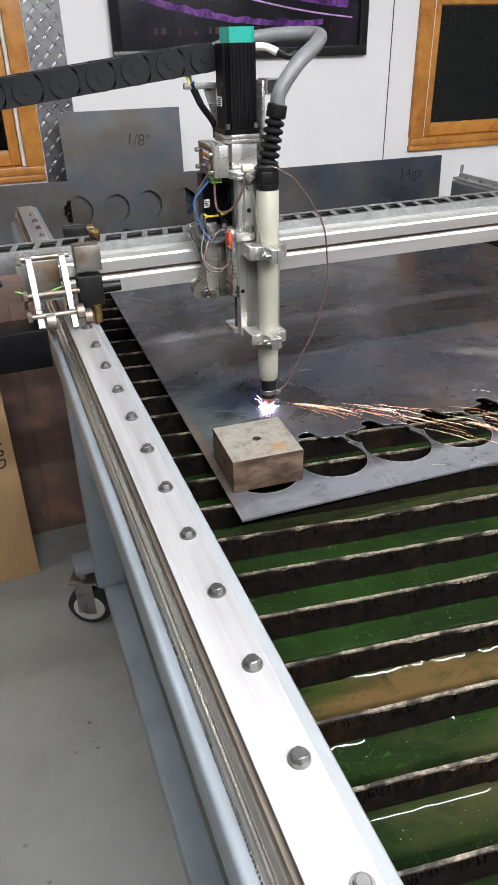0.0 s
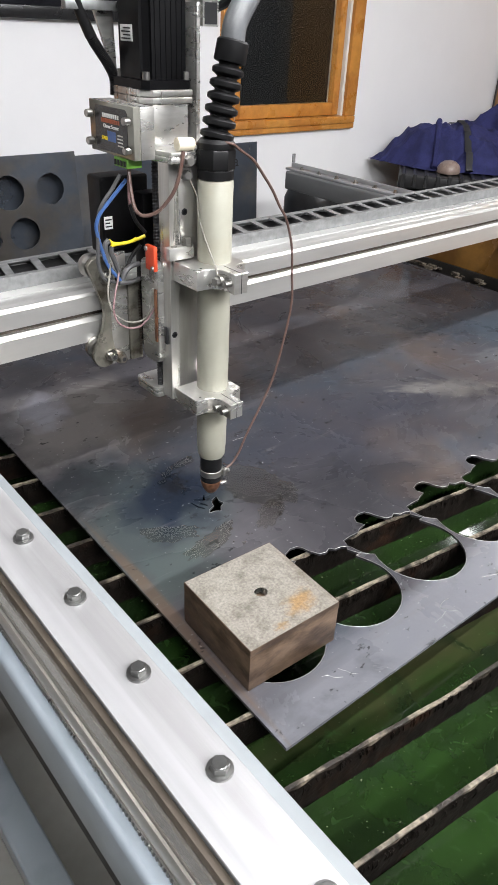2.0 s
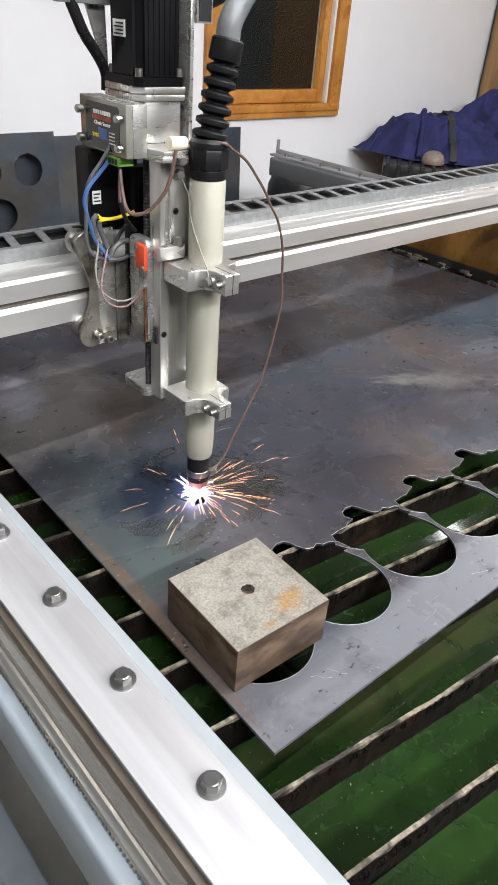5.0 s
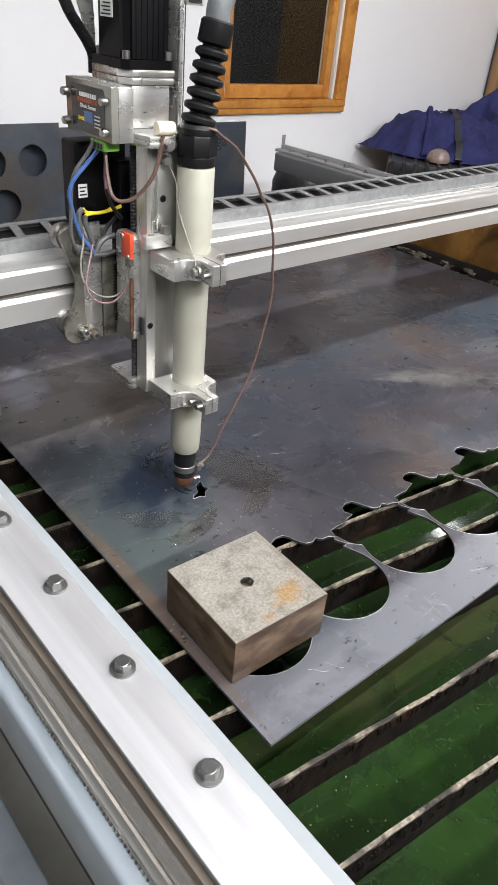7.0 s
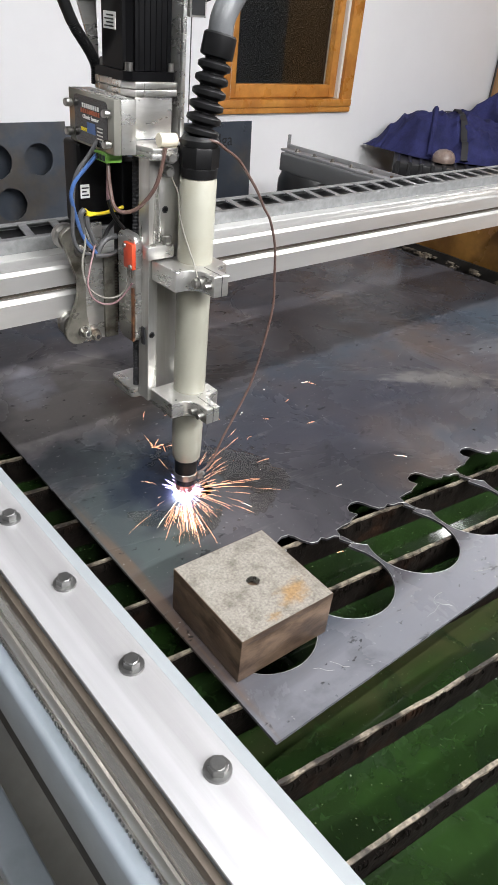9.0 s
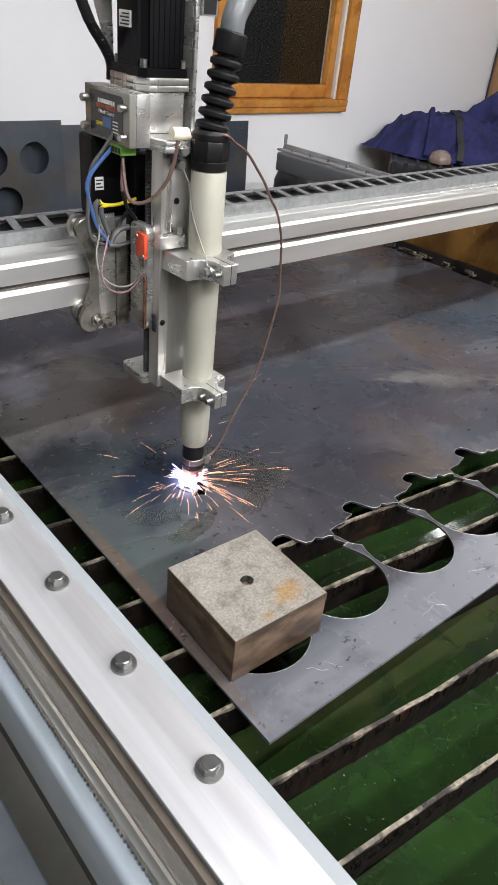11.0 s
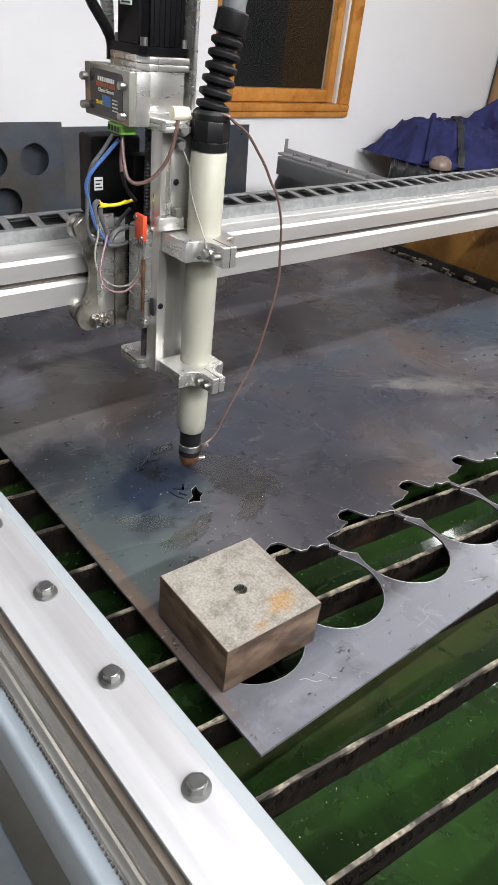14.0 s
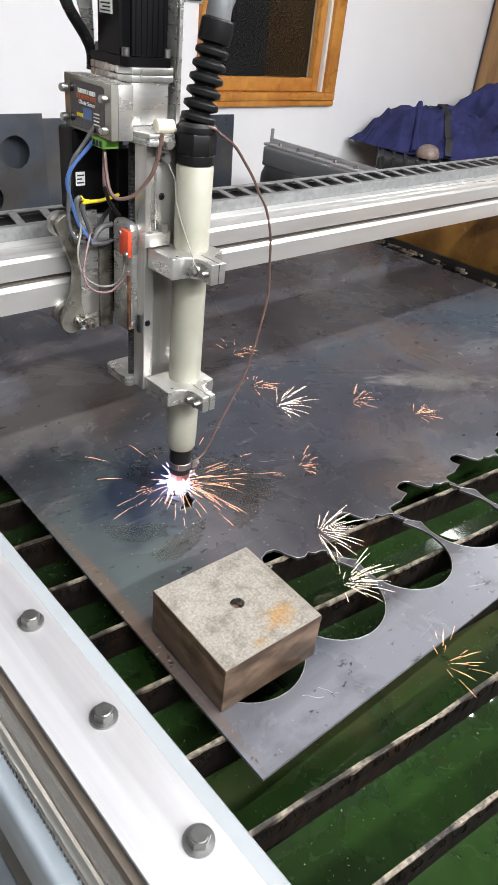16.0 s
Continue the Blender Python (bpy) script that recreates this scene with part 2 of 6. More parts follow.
M_SPK = glow("hot_spark", (1.0, 0.46, 0.25), 3.2)
M_SPK2 = glow("white_hot_spark", (1.0, 0.78, 0.62), 6.0)


def plate_material():
    """Mill-scale sheet: blue-grey scale, brown patches, chalky wipe marks, a painted front sheen, wet gloss patches."""
    m = bpy.data.materials.new("mill_scale_plate")
    m.use_nodes = True
    n, l = m.node_tree.nodes, m.node_tree.links
    b = n["Principled BSDF"]
    tc = n.new("ShaderNodeTexCoord")

    def noise_tex(s, stretch=(1, 1, 1), detail=6, rough_=0.6, dist=0.0):
        mp = n.new("ShaderNodeMapping")
        mp.inputs["Scale"].default_value = stretch
        l.new(tc.outputs["Object"], mp.inputs["Vector"])
        t = n.new("ShaderNodeTexNoise")
        t.inputs["Scale"].default_value, t.inputs["Detail"].default_value = s, detail
        t.inputs["Roughness"].default_value, t.inputs["Distortion"].default_value = rough_, dist
        l.new(mp.outputs[0], t.inputs["Vector"])
        return t.outputs["Fac"]

    def ramp(fac, lo, hi, a=0.0, c=1.0):
        r = n.new("ShaderNodeMapRange")
        r.inputs["From Min"].default_value, r.inputs["From Max"].default_value = lo, hi
        r.inputs["To Min"].default_value, r.inputs["To Max"].default_value = a, c
        l.new(fac, r.inputs["Value"])
        return r.outputs[0]

    def mix(fac, a, c):
        x = n.new("ShaderNodeMix")
        x.data_type = "RGBA"
        l.new(fac, x.inputs["Factor"])
        for key, v in (("A", a), ("B", c)):
            if isinstance(v, tuple):
                x.inputs[key].default_value = (*v, 1)
            else:
                l.new(v, x.inputs[key])
        return x.outputs["Result"]

    def tint(c, *spot):
        return blot(n, l, tc.outputs["Object"], c, *spot)

    c = mix(ramp(noise_tex(5.0, dist=0.6), 0.36, 0.64), (0.027, 0.026, 0.030), (0.060, 0.057, 0.063))
    c = mix(ramp(noise_tex(3.1, (1, 1.6, 1), dist=0.4), 0.50, 0.64, 0, 0.85), c, (0.026, 0.034, 0.046))
    c = mix(ramp(noise_tex(4.3, (1.5, 1, 1)), 0.54, 0.68, 0, 0.7), c, (0.058, 0.042, 0.034))
    c = tint(c, 0.25, 0.66, 0.16, 0.13, 25, (0.125, 0.116, 0.110), 0.8)
    c = tint(c, 0.215, 0.70, 0.07, 0.045, 60, (0.17, 0.17, 0.195), 0.8)
    c = tint(c, 0.34, 0.60, 0.14, 0.050, 40, (0.052, 0.041, 0.034), 0.75)
    c = tint(c, 0.232, 0.352, 0.050, 0.026, -35, (0.115, 0.135, 0.150), 0.75, 1.1)
    c = tint(c, 0.18, 0.495, 0.075, 0.070, -20, (0.016, 0.018, 0.021), 0.95)
    c = tint(c, 0.21, 0.385, 0.120, 0.150, -30, (0.041, 0.052, 0.053), 0.85)
    c = tint(c, 0.255, 0.41, 0.075, 0.100, -30, (0.009, 0.014, 0.026), 0.95)
    c = tint(c, 0.56, 0.42, 0.26, 0.14, -12, (0.026, 0.027, 0.036), 0.8)
    c = tint(c, 1.12, 0.50, 0.20, 0.11, 10, (0.040, 0.052, 0.066), 0.7)
    c = tint(c, 0.80, 0.375, 0.100, 0.040, -40, (0.100, 0.094, 0.088), 0.7, 1.5, 0.3, 3.4)
    c = tint(c, 0.74, 0.415, 0.070, 0.022, -35, (0.110, 0.105, 0.102), 0.8, 1.6, 0.4, 3.5)
    c = tint(c, 0.98, 0.42, 0.120, 0.030, -12, (0.085, 0.088, 0.096), 0.7, 1.5, 0.4, 3.0)
    c = tint(c, 0.47, 0.30, 0.120, 0.070, -25, (0.018, 0.018, 0.022), 0.7, 1.0)
    c = tint(c, 0.42, 0.57, 0.160, 0.060, 10, (0.020, 0.018, 0.018), 0.8, 1.0)
    c = tint(c, 0.18, 0.30, 0.060, 0.050, 20, (0.052, 0.066, 0.064), 0.7, 1.0)
    c = tint(c, 0.265, 0.43, 0.030, 0.020, 30, (0.006, 0.007, 0.010), 0.9, 1.5, 0.4, 2.6)
    # sheen along the front edge, put into the colour
    c = tint(c, 0.60, 0.085, 0.75, 0.050, -1, (0.115, 0.117, 0.130), 0.9, 0.4, 0.6)
    # rusty left edge
    c = tint(c, 0.136, 0.27, 0.010, 0.20, -1, (0.095, 0.062, 0.040), 0.6)
    # wipe marks along the sheet, chalk dots, dark splash spots
    c = mix(ramp(noise_tex(9.0, (0.8, 4.5, 1), dist=1.0), 0.58, 0.72, 0, 0.40), c, (0.095, 0.092, 0.097))
    c = mix(ramp(noise_tex(26.0, (0.5, 3.5, 1), dist=0.8), 0.62, 0.74, 0, 0.4), c, (0.115, 0.112, 0.110))
    c = mix(ramp(noise_tex(16.0, (1, 1, 1), dist=0.3), 0.56, 0.74, 0, 0.35), c, (0.014, 0.014, 0.016))
    c = mix(ramp(noise_tex(62.0, (1, 1.5, 1), 3), 0.645, 0.69, 0, 0.75), c, (0.010, 0.010, 0.011))
    c = mix(ramp(noise_tex(170.0, (1, 1, 1), 2), 0.69, 0.74, 0, 0.5), c, (0.24, 0.24, 0.24))
    l.new(c, b.inputs["Base Color"])
    l.new(ramp(noise_tex(6.0, dist=0.8), 0.35, 0.65, 0.17, 0.36), b.inputs["Roughness"])
    b.inputs["Metallic"].default_value = 0.0
    b.inputs["Specular IOR Level"].default_value = 0.16
    bp = n.new("ShaderNodeBump")
    bp.inputs["Strength"].default_value, bp.inputs["Distance"].default_value = 0.16, 0.002
    l.new(noise_tex(60.0, detail=6), bp.inputs["Height"])
    l.new(bp.outputs[0], b.inputs["Normal"])
    return m


def water_material():
    """Murky green tank water: opaque, glossy, with algae and rust clouds."""
    m = bpy.data.materials.new("green_tank_water")
    m.use_nodes = True
    n, l = m.node_tree.nodes, m.node_tree.links
    b = n["Principled BSDF"]
    tc = n.new("ShaderNodeTexCoord")

    def noise_tex(s, d=0.0, detail=5):
        t = n.new("ShaderNodeTexNoise")
        t.inputs["Scale"].default_value, t.inputs["Distortion"].default_value, t.inputs["Detail"].default_value = s, d, detail
        l.new(tc.outputs["Object"], t.inputs["Vector"])
        return t.outputs["Fac"]

    def mix(fac, lo, hi, a, c):
        r = n.new("ShaderNodeMapRange")
        r.inputs["From Min"].default_value, r.inputs["From Max"].default_value = lo, hi
        l.new(fac, r.inputs["Value"])
        x = n.new("ShaderNodeMix")
        x.data_type = "RGBA"
        l.new(r.outputs[0], x.inputs["Factor"])
        for key, v in (("A", a), ("B", c)):
            if isinstance(v, tuple):
                x.inputs[key].default_value = (*v, 1)
            else:
                l.new(v, x.inputs[key])
        return x.outputs["Result"]

    c = mix(noise_tex(6.0, 1.2), 0.36, 0.66, (0.0055, 0.0105, 0.0035), (0.0095, 0.0235, 0.0050))
    at = tc.outputs["Object"]
    c = blot(n, l, at, c, 0.30, 0.085, 0.22, 0.040, -7, (0.024, 0.024, 0.011), 0.75, 1.0, 0.4)
    c = blot(n, l, at, c, 0.62, 0.05, 0.30, 0.050, -7, (0.022, 0.023, 0.010), 0.7, 1.0, 0.4)
    c = blot(n, l, at, c, 0.26, -0.215, 0.22, 0.036, -7, (0.070, 0.043, 0.017), 0.9, 0.7, 0.5)
    c = blot(n, l, at, c, 0.30, -0.33, 0.20, 0.070, -7, (0.030, 0.030, 0.012), 0.8, 1.0, 0.4)
    c = mix(noise_tex(26.0, 0.8, 8), 0.50, 0.78, c, (0.006, 0.013, 0.005))
    c = mix(noise_tex(70.0, 1.5, 6), 0.60, 0.74, c, (0.015, 0.032, 0.010))
    c = mix(noise_tex(320.0, 0.0, 2), 0.71, 0.76, c, (0.11, 0.12, 0.075))
    l.new(c, b.inputs["Base Color"])
    b.inputs["Roughness"].default_value = 0.07
    b.inputs["Specular IOR Level"].default_value = 0.35
    bp = n.new("ShaderNodeBump")
    bp.inputs["Strength"].default_value, bp.inputs["Distance"].default_value = 0.05, 0.003
    l.new(noise_tex(22.0, 0.4, 3), bp.inputs["Height"])
    l.new(bp.outputs[0], b.inputs["Normal"])
    return m


M_PLATE = plate_material()
M_WATER = water_material()
M_EDGE = mat("cut_edge_steel", (0.27, 0.265, 0.26), 0.4, 0.8, var=0.3, scale=160, bump=0.3, bscale=300)

M_PUDDLE = mat("water_film", (0.50, 0.47, 0.40), 0.04, 0.0, spec=0.5, var=0.05, scale=20, rvar=0.02, bump=0.3, bscale=28, trans=1.0)
M_PUDDLE.node_tree.nodes["Principled BSDF"].inputs["IOR"].default_value = 1.33
M_GLASS = bpy.data.materials.new("window_glass")
M_GLASS.use_nodes = True
_b = M_GLASS.node_tree.nodes["Principled BSDF"]
_b.inputs["Base Color"].default_value = (0.9, 0.93, 0.92, 1)
_b.inputs["Transmission Weight"].default_value = 1.0
_b.inputs["Roughness"].default_value = 0.02
_b.inputs["IOR"].default_value = 1.5
M_ACRYL = mat("clear_acrylic", (0.25, 0.245, 0.215), 0.16, 0.4, spec=0.6, var=0.1, scale=20)
M_LABEL = mat("sensor_label_black", (0.010, 0.009, 0.009), 0.2, var=0.2, scale=60)
M_ORANGE = mat("orange_print", (0.34, 0.07, 0.02), 0.4, var=0.1)


# ---- mesh helpers ----
def box(bm, x0, x1, y0, y1, z0, z1, bevel=0.0, seg=2):
    """Adds a box between the given faces, with rounded edges."""
    r = bmesh.ops.create_cube(bm, size=1.0)
    bmesh.ops.scale(bm, vec=(x1 - x0, y1 - y0, z1 - z0), verts=r["verts"])
    bmesh.ops.translate(bm, vec=((x0 + x1) / 2, (y0 + y1) / 2, (z0 + z1) / 2), verts=r["verts"])
    if bevel:
        es = list({e for v in r["verts"] for e in v.link_edges})
        bmesh.ops.bevel(bm, geom=es, offset=bevel, segments=seg, affect="EDGES", profile=0.5)
    return bm


def rod(bm, p, q, r0, r1=None, seg=20):
    """Adds a capped cylinder or cone from p to q."""
    p, q = Vector(p), Vector(q)
    m = Matrix.Translation((p + q) / 2) @ (q - p).to_track_quat("Z", "Y").to_matrix().to_4x4()
    bmesh.ops.create_cone(bm, cap_ends=True, segments=seg, radius1=r0, radius2=r0 if r1 is None else r1, depth=(q - p).length, matrix=m)
    return bm


def lathe(bm, profile, seg=28, at=(0, 0, 0)):
    """Adds a body turned round the z axis from (radius, height) pairs."""
    rings = []
    for r, z in profile:
        rings.append([bm.verts.new((at[0] + r * math.cos(2 * math.pi * i / seg), at[1] + r * math.sin(2 * math.pi * i / seg), at[2] + z)) for i in range(seg)])
    for a, c in zip(rings, rings[1:]):
        for i in range(seg):
            bm.faces.new((a[i], a[(i + 1) % seg], c[(i + 1) % seg], c[i]))
    bm.faces.new(list(reversed(rings[0])))
    bm.faces.new(rings[-1])
    return bm


def smooth_path(pts, n=8):
    """Catmull-Rom through the points."""
    pts = [Vector(p) for p in pts]
    ext = [2 * pts[0] - pts[1]] + pts + [2 * pts[-1] - pts[-2]]
    out = []
    for i in range(1, len(ext) - 2):
        a, b_, c, d = ext[i - 1:i + 3]
        for k in range(n):
            t = k / n
            out.append(0.5 * ((2 * b_) + (c - a) * t + (2 * a - 5 * b_ + 4 * c - d) * t * t + (3 * b_ - a - 3 * c + d) * t ** 3))
    out.append(pts[-1])
    return out


def tube(bm, pts, r, seg=8, n=8, rfun=None):
    """Sweeps a round section along a smooth path."""
    path = smooth_path(pts, n) if n else [Vector(p) for p in pts]
    rings, up = [], Vector((0.3, 0.2, 0.93))
    for i, p in enumerate(path):
        d = (path[min(i + 1, len(path) - 1)] - path[max(i - 1, 0)]).normalized()
        a = d.cross(up)
        a = a.normalized() if a.length > 1e-4 else Vector((1, 0, 0))
        c = a.cross(d).normalized()
        up = c
        rr = rfun(i / (len(path) - 1)) if rfun else r
        rings.append([bm.verts.new(p + rr * (math.cos(2 * math.pi * k / seg) * a + math.sin(2 * math.pi * k / seg) * c)) for k in range(seg)])
    for a, c in zip(rings, rings[1:]):
        for k in range(seg):
            bm.faces.new((a[k], a[(k + 1) % seg], c[(k + 1) % seg], c[k]))
    bm.faces.new(list(reversed(rings[0])))
    bm.faces.new(rings[-1])
    return bm


def prism(bm, outline, axis, lo, hi):
    """Extrudes a closed outline (pairs) along an axis between lo and hi."""
    def at(u, v, w):
        return {"x": (w, u, v), "y": (u, w, v), "z": (u, v, w)}[axis]
    a = [bm.verts.new(at(u, v, lo)) for u, v in outline]
    c = [bm.verts.new(at(u, v, hi)) for u, v in outline]
    k = len(a)
    for i in range(k):
        bm.faces.new((a[i], a[(i + 1) % k], c[(i + 1) % k], c[i]))
    bm.faces.new(list(reversed(a)))
    bm.faces.new(c)
    bmesh.ops.recalc_face_normals(bm, faces=bm.faces)
    return bm


def mesh_of(name, bm, material, smooth=True):
    me = bpy.data.meshes.new(name)
    bmesh.ops.recalc_face_normals(bm, faces=bm.faces)
    if smooth:
        for f in bm.faces:
            f.smooth = True
        for e in bm.edges:
            if len(e.link_faces) == 2 and e.calc_face_angle(0) > 0.6:
                e.smooth = False
    bm.to_mesh(me)
    bm.free()
    me.materials.append(material)
    return me


def part(name, bm, material, parent, label="", smooth=True):
    """Links a bmesh as one mesh under a thing or part."""
    ob = new(name, mesh_of(name, bm, material, smooth))
    ob.parent = parent
    return tagged(ob, label)


def thing(name, label, category, bm=None, material=None, group="", kind="", at=None):
    ob = new(name, mesh_of(name, bm, material) if bm else None)
    if at:
        ob.matrix_basis = at if isinstance(at, Matrix) else Matrix.Translation(at)
    return tagged(ob, label, category, group, kind)


def B():
    return bmesh.new()


def filled(outlines, z, half):
    """A flat sheet from closed outlines (the first is the border, the others are cut out), as a bmesh."""
    cu = bpy.data.curves.new("outline", "CURVE")
    cu.dimensions, cu.fill_mode, cu.extrude = "2D", "BOTH", half
    for pts in outlines:
        s = cu.splines.new("POLY")
        s.points.add(len(pts) - 1)
        for p, (x, y) in zip(s.points, pts):
            p.co = (x, y, 0, 1)
        s.use_cyclic_u = True
    ob = new("outline", cu)
    me = bpy.data.meshes.new_from_object(ob.evaluated_get(bpy.context.evaluated_depsgraph_get()))
    bm = B()
    bm.from_mesh(me)
    bmesh.ops.remove_doubles(bm, verts=bm.verts, dist=1e-6)
    bmesh.ops.translate(bm, vec=(0, 0, z), verts=bm.verts)
    bpy.data.objects.remove(ob)
    bpy.data.curves.remove(cu)
    bpy.data.meshes.remove(me)
    return bm


def hex_bolt(bm, x, y, z, r=0.0045, h=0.005, washer=0.007, spin=0.0, way=(0, 0, 1)):
    """Flanged hex head, standing on (x, y, z) along way."""
    w = Vector(way)
    p = Vector((x, y, z))
    rod(bm, p - w * 0.001, p + w * 0.0015, washer, washer * 0.96, 20)
    q = w.to_track_quat("Z", "Y").to_matrix().to_4x4()
    bmesh.ops.create_cone(bm, cap_ends=True, segments=6, radius1=r, radius2=r * 0.97, depth=h,
                          matrix=Matrix.Translation(p + w * (0.0015 + h / 2)) @ q @ pose(0, 0, 0, 0, 0, spin))
    rod(bm, p + w * (0.0015 + h), p + w * (0.002 + h), r * 0.8, r * 0.7, 16)
    return bm


# ---- room ----
WALL_Y, EAST_X, WEST_X, SOUTH_Y, CEIL_Z = 2.10, 3.42, -3.0, -3.2, 2.75
WIN = [(1.614, 2.345), (-0.62, 0.126)]
WZ0, WZ1 = 1.076, 1.96


def build_room():
    bm = B()
    box(bm, WEST_X - 0.1, EAST_X + 0.1, SOUTH_Y - 0.1, WALL_Y + 0.12, -0.12, 0.0)
    thing("floor", "grey painted concrete workshop floor with scuffs", "floor", bm, M_FLOOR, kind="structure")
    # unseen ceiling, its grey lowered to weaken the fill light
    bm = B()
    box(bm, WEST_X - 0.1, EAST_X + 0.1, SOUTH_Y - 0.1, WALL_Y + 0.12, CEIL_Z, CEIL_Z + 0.1)
    thing("ceiling", "unseen workshop ceiling kept dark to cut bounced light", "ceiling", bm, M_CEIL, kind="structure")
    bm = B()
    xs = [WEST_X - 0.1, WIN[1][0] + 0.03, WIN[1][1] - 0.03, WIN[0][0] + 0.03, WIN[0][1] - 0.03, EAST_X + 0.1]
    for i in (0, 2, 4):
        box(bm, xs[i], xs[i + 1], WALL_Y, WALL_Y + 0.12, 0, CEIL_Z)
    for i in (1, 3):
        box(bm, xs[i], xs[i + 1], WALL_Y, WALL_Y + 0.12, 0, WZ0 + 0.03)
        box(bm, xs[i], xs[i + 1], WALL_Y, WALL_Y + 0.12, WZ1 - 0.03, CEIL_Z)
    w = thing("wall_north", "white painted panel wall with a thin joint", "wall", bm, M_WALL, kind="structure")
    bm = B()
    box(bm, 1.499, 1.503, WALL_Y - 0.0015, WALL_Y + 0.002, 0.02, CEIL_Z - 0.01)
    part("panel_joint", bm, M_STRAP, w, "thin grey panel joint")
    # side and end walls, kept dark to hold down fill and pane reflections
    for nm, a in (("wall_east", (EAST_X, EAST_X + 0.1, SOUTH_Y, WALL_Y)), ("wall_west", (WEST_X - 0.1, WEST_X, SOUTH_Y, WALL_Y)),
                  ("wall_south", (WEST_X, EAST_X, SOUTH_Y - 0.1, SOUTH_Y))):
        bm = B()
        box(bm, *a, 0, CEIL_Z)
        thing(nm, "workshop wall kept dark to cut bounced light", "wall", bm, M_DULL, kind="structure")
    bm = B()
    box(bm, EAST_X - 0.03, EAST_X - 0.002, 0.6, WALL_Y - 0.03, 0.3, 2.4, 0.002)
    thing("plywood_board", "brown plywood board fixed to the end wall", "board", bm, M_PLY)
    bm = B()
    box(bm, -9.0, 14.0, WALL_Y + 3.0, WALL_Y + 3.05, -0.5, 5.5)
    thing("backdrop", "dark night yard outside the windows", "backdrop", bm, M_NIGHT, kind="structure")


def build_window(name, x0, x1):
    w = thing(name, "double-hung window with orange varnished pine frame", "window", kind="structure")
    y = WALL_Y
    for nm, a in (("casing", (x0, x0 + 0.062, WZ0 + 0.05, WZ1)), ("casing", (x1 - 0.062, x1, WZ0 + 0.05, WZ1)),
                  ("head_casing", (x0 + 0.062, x1 - 0.062, WZ1 - 0.062, WZ1)), ("apron", (x0, x1, WZ0, WZ0 + 0.022)),
                  ("sill", (x0 + 0.004, x1 - 0.004, WZ0 + 0.022, WZ0 + 0.05))):
        bm = B()
        d = 0.026 if nm == "sill" else 0.02
        box(bm, a[0], a[1], y - d, y + 0.05, a[2], a[3], 0.004)
        part(nm, bm, M_PINE, w)
    for s in (0, 1):
        bm = B()
        xa = x0 + 0.0625 if s == 0 else x1 - 0.0745
        box(bm, xa, xa + 0.012, y - 0.004, y + 0.09, WZ0 + 0.05, WZ1 - 0.06, 0.001)
        part("jamb_liner", bm, M_VINYL, w, "cream jamb liner strip")
    for nm, za, zb, yo in (("lower_sash", WZ0 + 0.052, 1.63, 0.012), ("upper_sash", 1.598, WZ1 - 0.062, 0.048)):
        bm = B()
        xa, xb = x0 + 0.076, x1 - 0.076
        bot = 0.048 if nm == "lower_sash" else 0.03
        box(bm, xa, xa + 0.036, y + yo, y + yo + 0.034, za, zb, 0.003)
        box(bm, xb - 0.036, xb, y + yo, y + yo + 0.034, za, zb, 0.003)
        box(bm, xa + 0.036, xb - 0.036, y + yo + 0.001, y + yo + 0.033, za, za + bot, 0.003)
        box(bm, xa + 0.036, xb - 0.036, y + yo + 0.001, y + yo + 0.033, zb - 0.03, zb, 0.003)
        sash = part(nm, bm, M_PINE, w)
        bm = B()
        box(bm, xa + 0.033, xb - 0.033, y + yo + 0.014, y + yo + 0.018, za + bot - 0.003, zb - 0.027)
        pane = part("pane", bm, M_GLASS, sash, "dark glass pane reflecting the workshop")
        pane.visible_shadow = False


def build_lights():
    for x, y, turn, ln, watts in LIGHTS:
        t = thing("ceiling_and_fill_light", "hanging white LED tube light, the short ones added as wall fill", "light", group="ceiling lights", at=pose(x, y, CEIL_Z, 0, 0, turn))
        bm = B()
        box(bm, -ln / 2 - 0.02, ln / 2 + 0.02, -0.015, 0.015, -0.150, -0.128, 0.004)
        for s in (-0.42, 0.42):
            rod(bm, (s * ln, 0, -0.128), (s * ln, 0, 0.0), 0.004, None, 8)
        part("housing", bm, M_WHITE, t)
        bm = B()
        rod(bm, (-ln / 2, 0, -0.170), (ln / 2, 0, -0.170), 0.019, None, 14)
        part("tube", bm, M_LAMP, t, "glowing LED tube")
        la = bpy.data.lights.new("main_and_fill_lamp", "AREA")
        la.shape, la.size, la.size_y, la.energy = "RECTANGLE", ln, 0.04, watts
        la.color = (0.985, 0.985, 1.0)
        ob = new("main_and_fill_lamp", la)
        ob.matrix_basis = pose(x, y, CEIL_Z - 0.192, 0, 0, turn)


# ---- cutting table ----
RAIL_Z, PLATE_Z, WATER_Z = 1.135, 0.960, 0.918
PITCH = 0.0762


